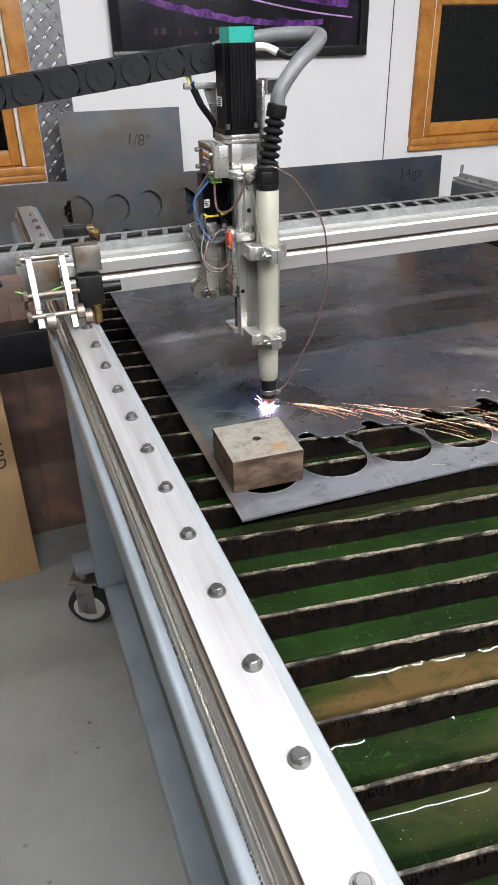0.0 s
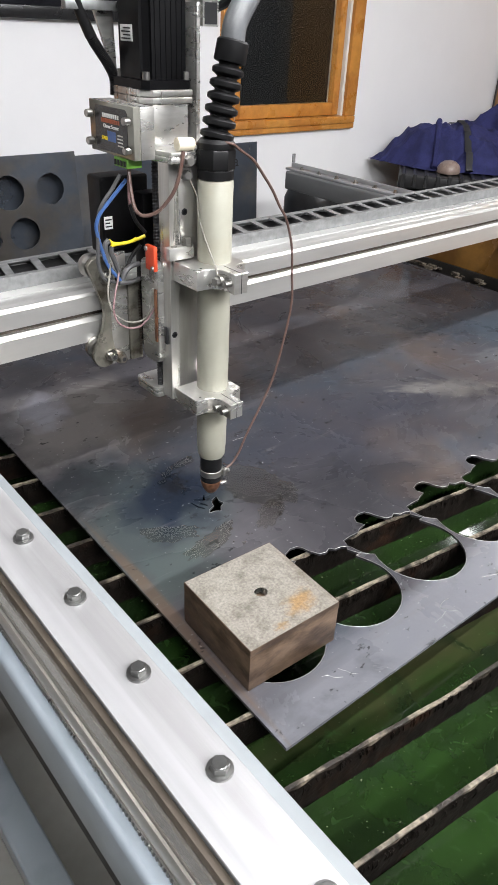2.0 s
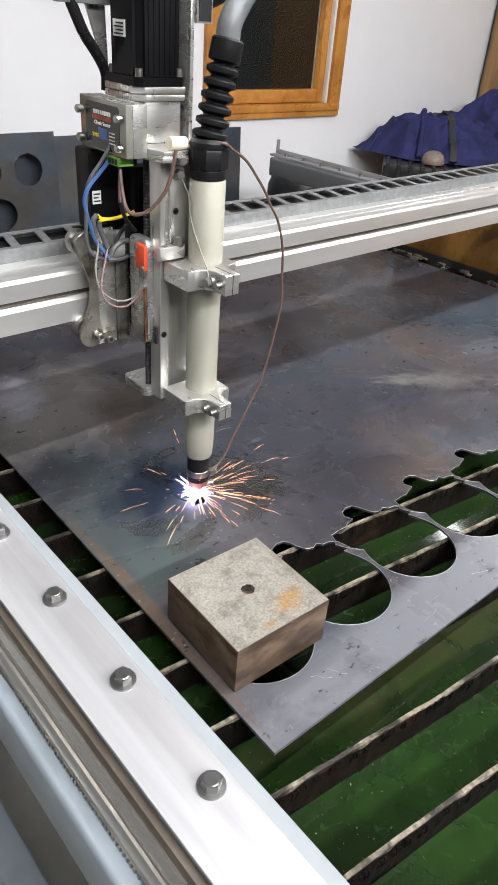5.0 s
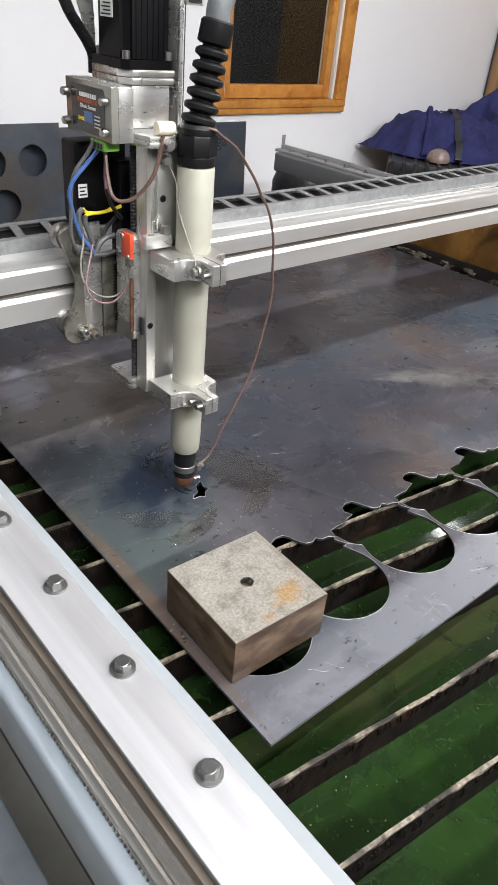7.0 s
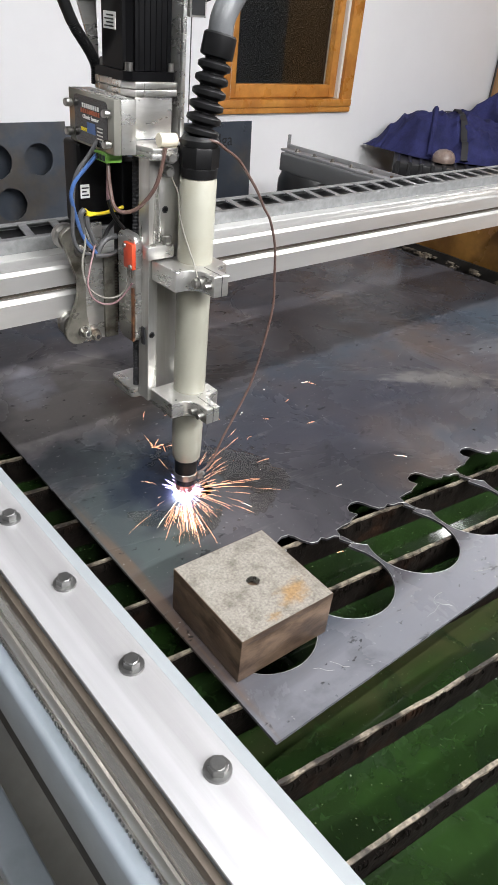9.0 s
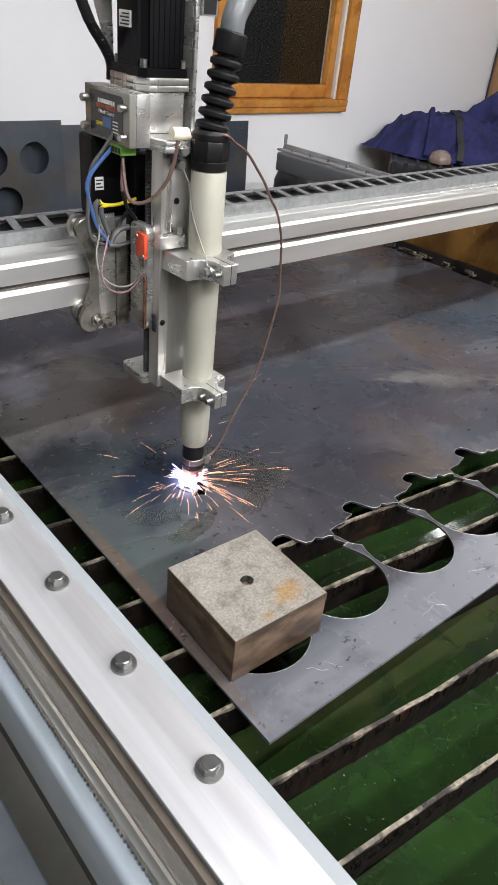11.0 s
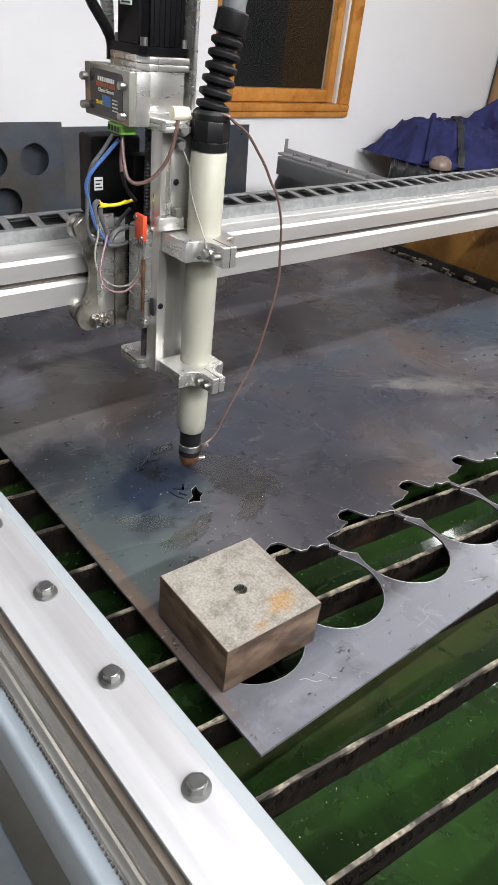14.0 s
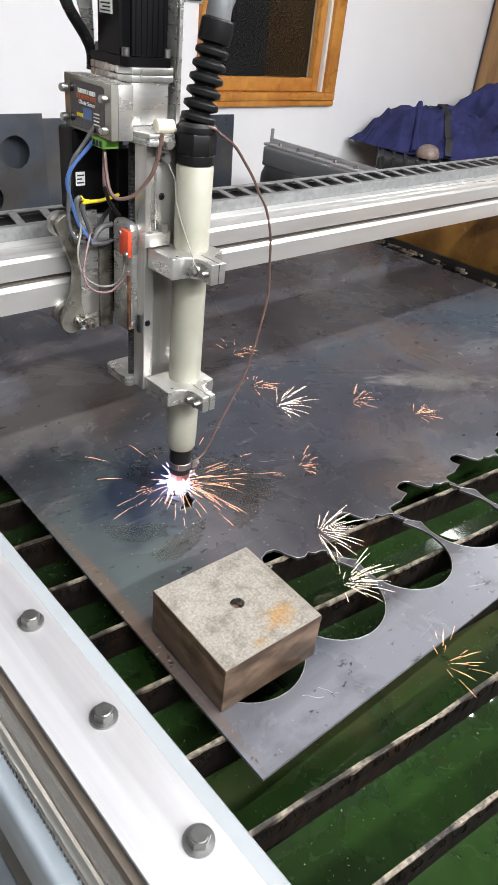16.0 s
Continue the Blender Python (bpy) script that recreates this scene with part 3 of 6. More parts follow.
def build_table():
    t = thing("cutting_table", "blue-grey steel plasma table frame on casters", "table")
    y0, y1 = -1.15, 1.34
    bm = B()
    box(bm, -0.0495, 0.002, y0, y1, 1.048, 1.098, 0.005, 3)
    part("side_tube", bm, M_PAINT, t)
    bm = B()
    prism(bm, [(-0.0245, 1.099), (0.0225, 1.099), (0.0240, 1.1225), (0.0215, 1.1275), (0.0128, 1.1300), (-0.0245, 1.1300)], "y", y0, y1)
    part("rail_bar", bm, M_BEVEL, t, "pale painted rail bar")
    bm = B()
    box(bm, -0.0255, 0.0122, y0, y1, 1.1302, 1.1325, 0.0008)
    part("rail_cap", bm, M_RAIL, t, "bright bare aluminium rail cap")
    bm = B()
    box(bm, -0.0290, -0.0247, y0, y1, 1.106, 1.126, 0.0005)
    part("groove", bm, M_GROOVE, t, "dark oily groove strip")
    bm = B()
    prism(bm, [(-0.0292, 1.108), (-0.0292, 1.119), (-0.0312, 1.1195), (-0.034, 1.1165), (-0.0345, 1.110)], "y", y0, y1)
    prism(bm, [(-0.0347, 1.0985), (-0.0347, 1.1115), (-0.0365, 1.112), (-0.0380, 1.1095), (-0.0380, 1.0985)], "y", y0, y1)
    part("guide_rail", bm, M_CHROME, t, "ground steel guide rail")
    bm = B()
    k = 0
    yy = -0.6
    box(bm, -0.0392, -0.0381, y0, y1, 1.0985, 1.102)
    while yy < 1.0:
        box(bm, -0.0400, -0.0393, yy, yy + 0.0016, 1.0985, 1.1018)
        yy += 0.0032
    part("gear_rack", bm, M_STEEL, t, "fine-toothed gear rack", smooth=False)
    for i in range(-14, 17):
        bm = B()
        hex_bolt(bm, 0, 0, 0, 0.0052, 0.0042, 0.0074, random.uniform(0, 60))
        b = part("rail_bolt", bm, M_BOLT, t)
        b.location = (random.uniform(-0.0006, 0.0006), i * PITCH + 0.001, 1.1325)
    # lower frame, posts and legs
    bm = B()
    box(bm, -0.015, 0.034, y0 + 0.1, 0.684, 0.37, 0.42, 0.005, 3)
    part("lower_tube", bm, M_PAINT, t)
    for yp in (-0.98, 0.632):
        bm = B()
        box(bm, -0.0300, 0.0335, yp, yp + 0.05, 0.4205, 1.0475, 0.004, 3)
        part("post", bm, M_PAINT, t)
    for xp in (-0.05, 1.49):
        for yp in (-1.1, 0.98):
            bm = B()
            x = xp + 0.052 if xp < 0 else xp
            box(bm, x + 0.002, x + 0.05, yp, yp + 0.05, 0.225, 1.0475 if xp < 0 else 0.999, 0.004, 3)
            box(bm, x - 0.066 if xp < 0 else x, x + 0.05, yp - 0.02, yp + 0.06, 0.2, 0.224, 0.003, 2)
            part("leg", bm, M_PAINT, t)
            caster(t, -0.036 if xp < 0 else xp + 0.03, yp + 0.01)
    for yp in (-1.1, 0.99):
        bm = B()
        box(bm, 0.003, 1.485, yp, yp + 0.045, 0.66, 0.71, 0.004, 3)
        part("cross_tube", bm, M_PAINT, t)
    # tank
    bm = B()
    box(bm, 0.035, 1.31, -1.12, 1.30, 0.64, 0.652)
    box(bm, 0.03, 0.036, -1.12, 1.30, 0.653, 1.0)
    box(bm, 1.305, 1.311, -1.12, 1.30, 0.653, 0.975)
    box(bm, 0.037, 1.304, -1.126, -1.12, 0.653, 1.0)
    box(bm, 0.037, 1.304, 1.296, 1.302, 0.653, 0.99)
    part("tank", bm, M_TANK, t, "dark water tank")
    # far rail
    bm = B()
    box(bm, 1.455, 1.575, -1.1, 1.545, 1.0, 1.055, 0.006, 3)
    part("far_side_tube", bm, M_FARGREY, t, "grey far side tube")
    bm = B()
    box(bm, 1.470, 1.550, -1.1, 1.56, 1.0555, 1.062, 0.001)
    box(bm, 1.496, 1.500, -1.1, 1.56, 1.0625, 1.075, 0.0008)
    part("far_rail", bm, M_RAIL, t, "grey far rail strip")
    for i in range(24):
        bm = B()
        hex_bolt(bm, 1.485, 1.50 - i * 0.0762, 1.0622, 0.005, 0.006, 0.0075, 20 * i)
        part("rail_bolt", bm, M_DSTEEL, t)
    bm = B()
    box(bm, 1.50, 1.512, 1.5605, 1.5645, 1.05, 1.10, 0.001)
    box(bm, 1.513, 1.545, 1.5605, 1.5645, 1.05, 1.062, 0.001)
    part("end_stop", bm, M_GALV, t, "small bent end stop")
    return t


def caster(t, x, y):
    cx, cy, x, y = x, y, 0.0, 0.0
    spin = pose(cx, cy, 0, 0, 0, 66)
    bm = B()
    rod(bm, (x - 0.016, y, 0.064), (x + 0.016, y, 0.064), 0.064, None, 36)
    bmesh.ops.bevel(bm, geom=[e for e in bm.edges if len(e.link_faces) == 2 and e.calc_face_angle(0) > 1], offset=0.006, segments=2, affect="EDGES")
    c = part("caster", bm, M_TYRE, t, "black rubber caster with steel fork")
    c.matrix_basis = spin
    bm = B()
    for s in (-1, 1):
        rod(bm, (x + s * 0.0165, y, 0.064), (x + s * 0.019, y, 0.064), 0.046, 0.042, 30)
    part("rim", bm, M_LGREY, c, "pale wheel rim")
    bm = B()
    for s in (-1, 1):
        rod(bm, (x + s * 0.019, y, 0.064), (x + s * 0.030, y, 0.064), 0.014, 0.012, 16)
        box(bm, x + s * 0.024 - 0.002, x + s * 0.024 + 0.002, y - 0.022, y + 0.03, 0.05, 0.158, 0.0015)
    box(bm, x - 0.028, x + 0.030, y - 0.035, y + 0.045, 0.159, 0.167, 0.002)
    rod(bm, (x, y + 0.01, 0.168), (x, y + 0.01, 0.199), 0.016, None, 14)
    part("fork", bm, M_STEEL, c, "zinc-plated fork and plate")


SLAT_TAN = -0.122
SLATS = [0.045 + 0.0716 * k for k in range(-15, 17)]


def slat_y(k_y, x):
    return k_y + SLAT_TAN * (x - 0.115)


def build_slats(t):
    """Burnt steel slats, each with a ragged, crusted top edge."""
    for i, ys in enumerate(SLATS):
        near = -0.5 < ys < 0.7
        n = 190 if near else 40
        x0, x1 = 0.042, 1.30
        bm, cr = B(), B()
        prev, pc = None, None
        for j in range(n + 1):
            x = x0 + (x1 - x0) * j / n
            if not -1.10 < slat_y(ys, x) < 1.285:
                prev = pc = None
                continue
            y = slat_y(ys, x) + 0.0022 * noise.noise((x * 5, ys * 9, 0))
            rag = noise.noise((x * 55, ys * 31, 1.7)) + 0.6 * noise.noise((x * 160, ys * 17, 4.0))
            top = 0.9548 - 0.0014 * max(0, rag)
            dip = noise.noise((x * 9, ys * 23, 8.0))
            if dip > 0.34:
                top -= 0.008 * (dip - 0.34)
            lump = 0.0011 * (1 + noise.noise((x * 120, ys * 40, 3)))
            th = 0.0014 + 0.0004 * max(0, noise.noise((x * 70, ys * 13, 6)))
            row = [bm.verts.new((x, y - th, 0.86)), bm.verts.new((x, y - th - lump, top - 0.012)), bm.verts.new((x, y - th, top)),
                   bm.verts.new((x, y + th, top)), bm.verts.new((x, y + th + lump, top - 0.012)), bm.verts.new((x, y + th, 0.86))]
            if prev:
                for k in range(5):
                    bm.faces.new((prev[k], row[k], row[k + 1], prev[k + 1]))
            prev = row
            c = 0.0003 + 0.0016 * max(0, noise.noise((x * 60, ys * 57, 9)))
            rowc = [cr.verts.new((x, y - th - c * 0.8, top - 0.0012 - 2.4 * c)), cr.verts.new((x, y - th - 0.0003, top + c * 0.6)),
                    cr.verts.new((x, y + th + 0.0003, top + c * 0.6)), cr.verts.new((x, y + th + c * 0.8, top - 0.001 - 1.5 * c))]
            if pc:
                for k in range(3):
                    cr.faces.new((pc[k], rowc[k], rowc[k + 1], pc[k + 1]))
            pc = rowc
        s = part("slat", bm, M_SLAT, t, "burnt slat with ragged edge", smooth=False)
        part("dross", cr, M_DROSS, s, "pale dross crust", smooth=False)
        if near:
            bm = B()
            for _ in range(240):
                x = x0 + 0.02 + (x1 - x0 - 0.1) * random.random() ** 1.6
                y = slat_y(ys, x)
                z = 0.9535 - random.random() * 0.003
                d = random.uniform(0.003, 0.011)
                tube(bm, [(x, y - 0.0032, z), (x + random.uniform(-0.002, 0.002), y - 0.0042, z - d * 0.5), (x + random.uniform(-0.002, 0.002), y - 0.0035, z - d)],
                     0.0009, 5, 2, lambda u: 0.0008 * (1 - 0.5 * u))
            tagged(part("drip_fringe", bm, M_SLAT, s, "frozen dross drips"), kind="stuff")


def build_water():
    """Green water in the bays between the slats, creeping up their faces."""
    bm = B()
    nx = 300
    ys = [SLATS[0] - 0.0716] + SLATS + [SLATS[-1] + 0.0716]
    prof = [(0.0024, 0.0046), (0.0072, 0.0015), (0.0110, 0.0004), (0.016, 0.0)]
    for a, c in zip(ys, ys[1:]):
        cols = []
        for j in range(nx + 1):
            x = 0.038 + (1.303 - 0.038) * j / nx
            wet = noise.noise((x * 7, c * 30, 2)) + 0.55 * noise.noise((x * 60, c * 30, 5))
            k = (0.62 if c < -0.1 else 0.30) + 0.10 * random.uniform(-1, 1) if wet > 0.06 else 0.12
            col = []
            seq = [(slat_y(a, x) + u, v * 0.15) for u, v in prof] + [(slat_y((a + c) / 2, x), 0.0)] + [(slat_y(c, x) - u, v * k) for u, v in reversed(prof)]
            for y, v in seq:
                col.append(bm.verts.new((x, min(max(y, -1.118), 1.294), WATER_Z + v)))
            cols.append(col)
        for p, q in zip(cols, cols[1:]):
            for k in range(len(p) - 1):
                bm.faces.new((p[k], q[k], q[k + 1], p[k + 1]))
    thing("tank_water", "murky green water in the cutting table tank", "water", bm, M_WATER, kind="structure")


def hole_outline(cx, cy, s=0.0):
    """One cut-out: a round lower half with a leafy, ragged top."""
    pts = []
    for i in range(27):
        a = radians(26 - i * (232 / 26))
        pts.append((cx + 0.0525 * math.cos(a), cy + 0.0525 * math.sin(a)))
    top = [(-0.0515, 0.026), (-0.060, 0.036), (-0.0655, 0.047), (-0.060, 0.053), (-0.058, 0.060), (-0.046, 0.061), (-0.034, 0.0605), (-0.027, 0.064),
           (-0.017, 0.0655), (-0.0215, 0.074), (-0.018, 0.081), (-0.008, 0.0845), (0.001, 0.083), (0.0055, 0.077), (0.008, 0.0685), (0.0135, 0.059),
           (0.021, 0.0565), (0.028, 0.0595), (0.033, 0.054), (0.042, 0.053), (0.049, 0.0475), (0.0505, 0.039), (0.0525, 0.033), (0.0435, 0.0325)]
    pts += [(cx + x + 0.0008 * noise.noise((x * 200, cx * 9, s)), cy + y + 0.0008 * noise.noise((y * 200, cx * 5, s))) for x, y in top]
    return pts


def build_plate():
    outs = [[(0.1255, 0.0700), (1.272, 0.053), (1.272, 1.272), (0.1485, 1.272)]]
    holes = [[(0.1925 + 0.0525 * math.cos(a * math.pi / 18), 0.166 + 0.0525 * math.sin(a * math.pi / 18)) for a in range(36)]]
    holes += [hole_outline(0.193 + 0.109 * k, 0.1665 - 0.0012 * k, k) for k in range(1, 10)]
    cut = [(0.262, 0.3545), (0.270, 0.354), (0.276, 0.350), (0.281, 0.357), (0.2885, 0.361), (0.2865, 0.368), (0.290, 0.378), (0.281, 0.3745), (0.2765, 0.369),
           (0.2745, 0.363), (0.267, 0.3605)]
    cut2 = [(0.2555, 0.3845), (0.2575, 0.372), (0.262, 0.364), (0.2635, 0.365), (0.2595, 0.373), (0.2575, 0.3835)]
    cut3 = [(0.262, 0.386), (0.272, 0.3775), (0.2735, 0.379), (0.279, 0.387), (0.277, 0.388), (0.2725, 0.3815), (0.2635, 0.3875)]
    cut4 = [(0.2635, 0.376), (0.2685, 0.367), (0.2705, 0.368), (0.2655, 0.3775)]
    bm = filled(outs + holes + [cut, cut2, cut3, cut4], PLATE_Z - 0.0016, 0.0016)
    p = thing("steel_plate", "dark mill-scale steel plate with a row of leafy round cut-outs", "steel plate", bm, M_PLATE)
    # bright torn lip round each cut
    for o in holes + [cut]:
        bm = B()
        ring = [(x, y, PLATE_Z - 0.0002) for x, y in o]
        path = [Vector(v) for v in ring] + [Vector(ring[0])]
        tube(bm, path, 0.00042, 5, 0)
        part("cut_lip", bm, M_EDGE, p, "bright cut edge")
    # pale scratches
    for _ in range(18):
        bm = B()
        x, y = random.uniform(0.15, 1.1), random.uniform(0.08, 0.7)
        if y < 0.27:
            x, y = random.uniform(0.14, 0.5), random.uniform(0.074, 0.108)
        a = random.uniform(0, 6.28)
        pts = []
        for _k in range(5):
            pts.append((x, y, PLATE_Z + 0.0001))
            a += random.uniform(-0.7, 0.7)
            x, y = x + 0.006 * math.cos(a), y + 0.004 * math.sin(a)
        if any(px < 0.14 or py < 0.076 for px, py, _z in pts):
            continue
        tube(bm, pts, 0.00018, 4, 3)
        part("scratch", bm, M_EDGE, p)
    return p


def film(bm, cx, cy, rx, ry, turn, seed, high):
    """A shallow pool of water with a wandering, rounded rim."""
    n, steps = 110, (0.35, 0.7, 0.9, 0.97, 1.0)
    m = pose(cx, cy, PLATE_Z, 0, 0, turn)
    cen = bm.verts.new(m @ Vector((0, 0, high)))
    prev = None
    for f in steps:
        row = []
        for i in range(n):
            a = 2 * math.pi * i / n
            k = 1 + 0.50 * noise.noise((math.cos(a) * 1.5, math.sin(a) * 1.5, seed)) + 0.26 * noise.noise((math.cos(a) * 4.5, math.sin(a) * 4.5, seed + 3)) + 0.10 * noise.noise((math.cos(a) * 13, math.sin(a) * 13, seed + 5))
            h = high * (1 - f ** 9) + 0.00005
            row.append(bm.verts.new(m @ Vector((rx * k * f * math.cos(a), ry * k * f * math.sin(a), h))))
        for i in range(n):
            if prev:
                bm.faces.new((prev[i], row[i], row[(i + 1) % n], prev[(i + 1) % n]))
            else:
                bm.faces.new((cen, row[i], row[(i + 1) % n]))
        prev = row


def build_puddle():
    """Films of splashed water round the cut."""
    for spot in ((0.342, 0.372, 0.036, 0.062, 22, 1.0, 0.0008), (0.318, 0.312, 0.030, 0.012, 35, 3.0, 0.0006), (0.268, 0.452, 0.012, 0.006, 40, 9.0, 0.0006), (0.252, 0.440, 0.008, 0.004, 10, 5.0, 0.0005),
                 (0.205, 0.352, 0.030, 0.016, -30, 7.0, 0.0005), (0.232, 0.312, 0.036, 0.014, 15, 11.0, 0.0005), (0.300, 0.462, 0.020, 0.008, 5, 13.0, 0.0005)):
        bm = B()
        film(bm, *spot)
        w = thing("water_splash", "thin film of splashed water on the steel plate", "puddle", bm, M_PUDDLE, group="splashes")
        w.visible_shadow = False
    bm = B()
    for k in range(170):
        if k % 3 == 0:
            a, r = random.uniform(0, 6.28), abs(random.gauss(0, 0.07)) + 0.02
        else:
            a, r = random.gauss(-0.15, 0.75), random.gauss(0.088, 0.010)
        x, y = 0.286 + r * math.cos(a), 0.385 + r * math.sin(a)
        if y < 0.275 or (0.245 < x < 0.295 and 0.345 < y < 0.395):
            continue
        q = random.uniform(0.0006, 0.0016) if k % 5 else random.uniform(0.0018, 0.0030)
        lathe(bm, [(q, 0.0), (q * 0.92, q * 0.25), (q * 0.6, q * 0.5), (q * 0.2, q * 0.6)], 8, (x, y, PLATE_Z))
    d = thing("droplets", "scattered water droplets on the steel plate", "droplets", bm, M_PUDDLE, kind="stuff")
    d.visible_shadow = False


def build_block():
    t = thing("steel_block", "square steel weight block with a tapped hole and rust stain", "block", at=pose(0.1890, 0.1798, PLATE_Z + 0.0003, 0, 0, -2.3))
    h, z = 0.0508, 0.0495
    bm = B()
    out = [(-h + 0.0006, -h + 0.0006), (h - 0.0006, -h + 0.0006), (h - 0.0006, h - 0.0006), (-h + 0.0006, h - 0.0006)]
    hole = [(0.0062 * math.cos(2 * math.pi * i / 32), 0.0062 * math.sin(2 * math.pi * i / 32)) for i in range(32)]
    bm2 = filled([out, hole], z - 0.004, 0.004)
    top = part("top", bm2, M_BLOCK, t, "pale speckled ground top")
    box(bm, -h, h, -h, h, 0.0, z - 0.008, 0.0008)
    part("body", bm, M_BLOCKS, t, "brown sides, darker than the top")
    bm = B()
    for w, x0, x1, y0, y1 in ((0, -h, h, -h, -h + 0.0005), (0, -h, h, h - 0.0005, h), (0, -h, -h + 0.0005, -h + 0.0006, h - 0.0006), (0, h - 0.0005, h, -h + 0.0006, h - 0.0006)):
        box(bm, x0, x1, y0, y1, z - 0.0079, z - 0.0003)
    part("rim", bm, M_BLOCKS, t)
    bm = B()
    for k in range(6):
        pts = [(0.0059 * math.cos(2 * math.pi * i / 24), 0.0059 * math.sin(2 * math.pi * i / 24), z - 0.0008 - 0.0012 * (k + i / 24)) for i in range(25)]
        tube(bm, pts, 0.0005, 5, 0)
    part("thread", bm, M_STEEL, t, "cut thread in the hole")


def build_side_panel():
    bm = B()
    box(bm, 1.312, 1.324, -1.0, 0.90, 0.93, 1.10, 0.002)
    t = thing("splash_panel", "shiny brown splash panel along the tank side", "panel", bm, M_PANEL)
    bm = B()
    box(bm, 1.3125, 1.3235, 0.93, 1.20, 0.976, 1.03, 0.002)
    thing("wood_offcut", "short pale wood offcut standing on the tank edge", "wood", bm, M_PINE)
    bm = B()
    for i in range(26):
        x, y = random.uniform(1.276, 1.303), random.uniform(0.5, 0.98)
        s = random.uniform(0.002, 0.006)
        box(bm, x - s, x + s, y - 2 * s, y + 2 * s, 0.958, 0.958 + s * 1.4, 0.0006, 1)
    thing("dross_crumbs", "rusty dross crumbs along the tank edge", "dross", bm, M_DROSS, kind="stuff")


# ---- gantry ----
AX, AY = 0.272, 0.367          # torch axis at rest
BEAM_Y = 0.455


def build_gantry():
    """Cross beam of two extrusions with a slotted cable tray, on end trucks."""
    g = thing("gantry_beam", "silver aluminium gantry beam with galvanised slotted cable tray", "gantry", at=pose(0.15, BEAM_Y, 1.163, 0, -0.35, 0))
    L0, L1 = -0.215, 1.44
    bm = B()
    prism(bm, [(0.0, 0.0), (0.0, 0.0215), (0.004, 0.0255), (0.046, 0.0255), (0.046, 0.0)], "x", L0, L1)
    part("lower_rail", bm, M_EXT, g)
    # dark strip set back in the gap, its shade put into the colour
    bm = B()
    box(bm, L0, L1, 0.008, 0.044, 0.0257, 0.0318)
    part("slot", bm, M_GROOVE, g, "dark strip standing for the shaded slot between the extrusions")
    bm = B()
    prism(bm, [(0.0, 0.032), (0.0, 0.0485), (0.0025, 0.0515), (0.012, 0.0525), (0.0135, 0.0515), (0.0155, 0.0525), (0.026, 0.0530), (0.0275, 0.0515), (0.0295, 0.0530), (0.046, 0.0530), (0.046, 0.032)],
          "x", L0, L1)
    part("upper_rail", bm, M_EXT, g)
    ty0, ty1, tz = 0.0465, 0.102, 0.0660
    bm = B()
    box(bm, L0 - 0.2, L1, ty0, ty0 + 0.0015, 0.034, tz, 0.0003)
    box(bm, L0 - 0.2, L1, ty1 - 0.0015, ty1, 0.045, tz, 0.0003)
    box(bm, L0 - 0.2, L1, ty0 + 0.0016, ty0 + 0.009, tz - 0.0015, tz, 0.0003)
    box(bm, L0 - 0.2, L1, ty1 - 0.009, ty1 - 0.0016, tz - 0.0015, tz, 0.0003)
    tray = part("cable_tray", bm, M_GALV, g, "galvanised slotted cable tray")
    # black sheet close under the slots, painting the shade inside the tray
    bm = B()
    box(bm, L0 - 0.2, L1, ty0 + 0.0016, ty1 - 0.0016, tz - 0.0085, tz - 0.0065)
    part("tray_floor", bm, M_RUB, tray, "black sheet standing for the shade inside the tray")
    x = L0 - 0.19
    rib = None
    while x < L1 - 0.02:
        if rib is None:
            bm = B()
            prism(bm, [(0, ty0 + 0.009), (0.009, ty0 + 0.009), (0.017, ty1 - 0.009), (0.008, ty1 - 0.009)], "z", tz - 0.0015, tz)
            rib = part("rib", bm, M_GALV, tray, smooth=False)
            rib.location.x = x
        else:
            o = new("rib", rib.data)
            o.parent, o.location.x = tray, x
        x += 0.034
    bm = B()
    for xx in (0.62, 0.645, 0.70, 0.83, 0.86, 0.93, 0.96, 1.05):
        rod(bm, (xx, 0.066, 0.042), (xx + 0.006, 0.078, 0.050), 0.0045, 0.003, 10)
    part("cable_tie", bm, M_WHITE, tray, "white cable ties in the tray")
    # left truck
    for nm, xa in (("truck_plate", -0.17), ("truck_plate", -0.217)):
        bm = B()
        prism(bm, [(-0.066, -0.022), (-0.056, -0.028), (-0.046, -0.020), (-0.036, 0.020), (-0.010, 0.068), (0.02, 0.072), (0.045, 0.05), (0.045, -0.02), (0.02, -0.028), (-0.02, 0.0), (-0.045, 0.002)], "x", xa, xa + 0.008)
        part(nm, bm, M_TRUCK, g, "curved aluminium truck plate")
    bm = B()
    rod(bm, (-0.228, -0.03, 0.02), (-0.150, -0.03, 0.02), 0.0042, None, 12)
    rod(bm, (-0.226, -0.05, -0.005), (-0.156, -0.05, -0.005), 0.0042, None, 12)
    rod(bm, (-0.228, 0.0, 0.066), (-0.155, 0.0, 0.066), 0.0042, None, 12)
    for x, y, z in ((-0.224, -0.03, 0.02), (-0.224, -0.05, -0.005), (-0.224, 0.0, 0.066), (-0.224, 0.02, 0.03), (-0.224, 0.03, -0.01)):
        rod(bm, (x - 0.006, y, z), (x, y, z), 0.0085, None, 6)
    rod(bm, (-0.160, -0.05, -0.005), (-0.150, -0.05, -0.005), 0.011, None, 20)
    rod(bm, (-0.205, -0.05, -0.014), (-0.192, -0.05, -0.014), 0.012, None, 20)
    rod(bm, (-0.150, -0.056, -0.012), (-0.140, -0.056, -0.012), 0.009, None, 20)
    part("axle_set", bm, M_DSTEEL, g, "oily steel axle and bearings")
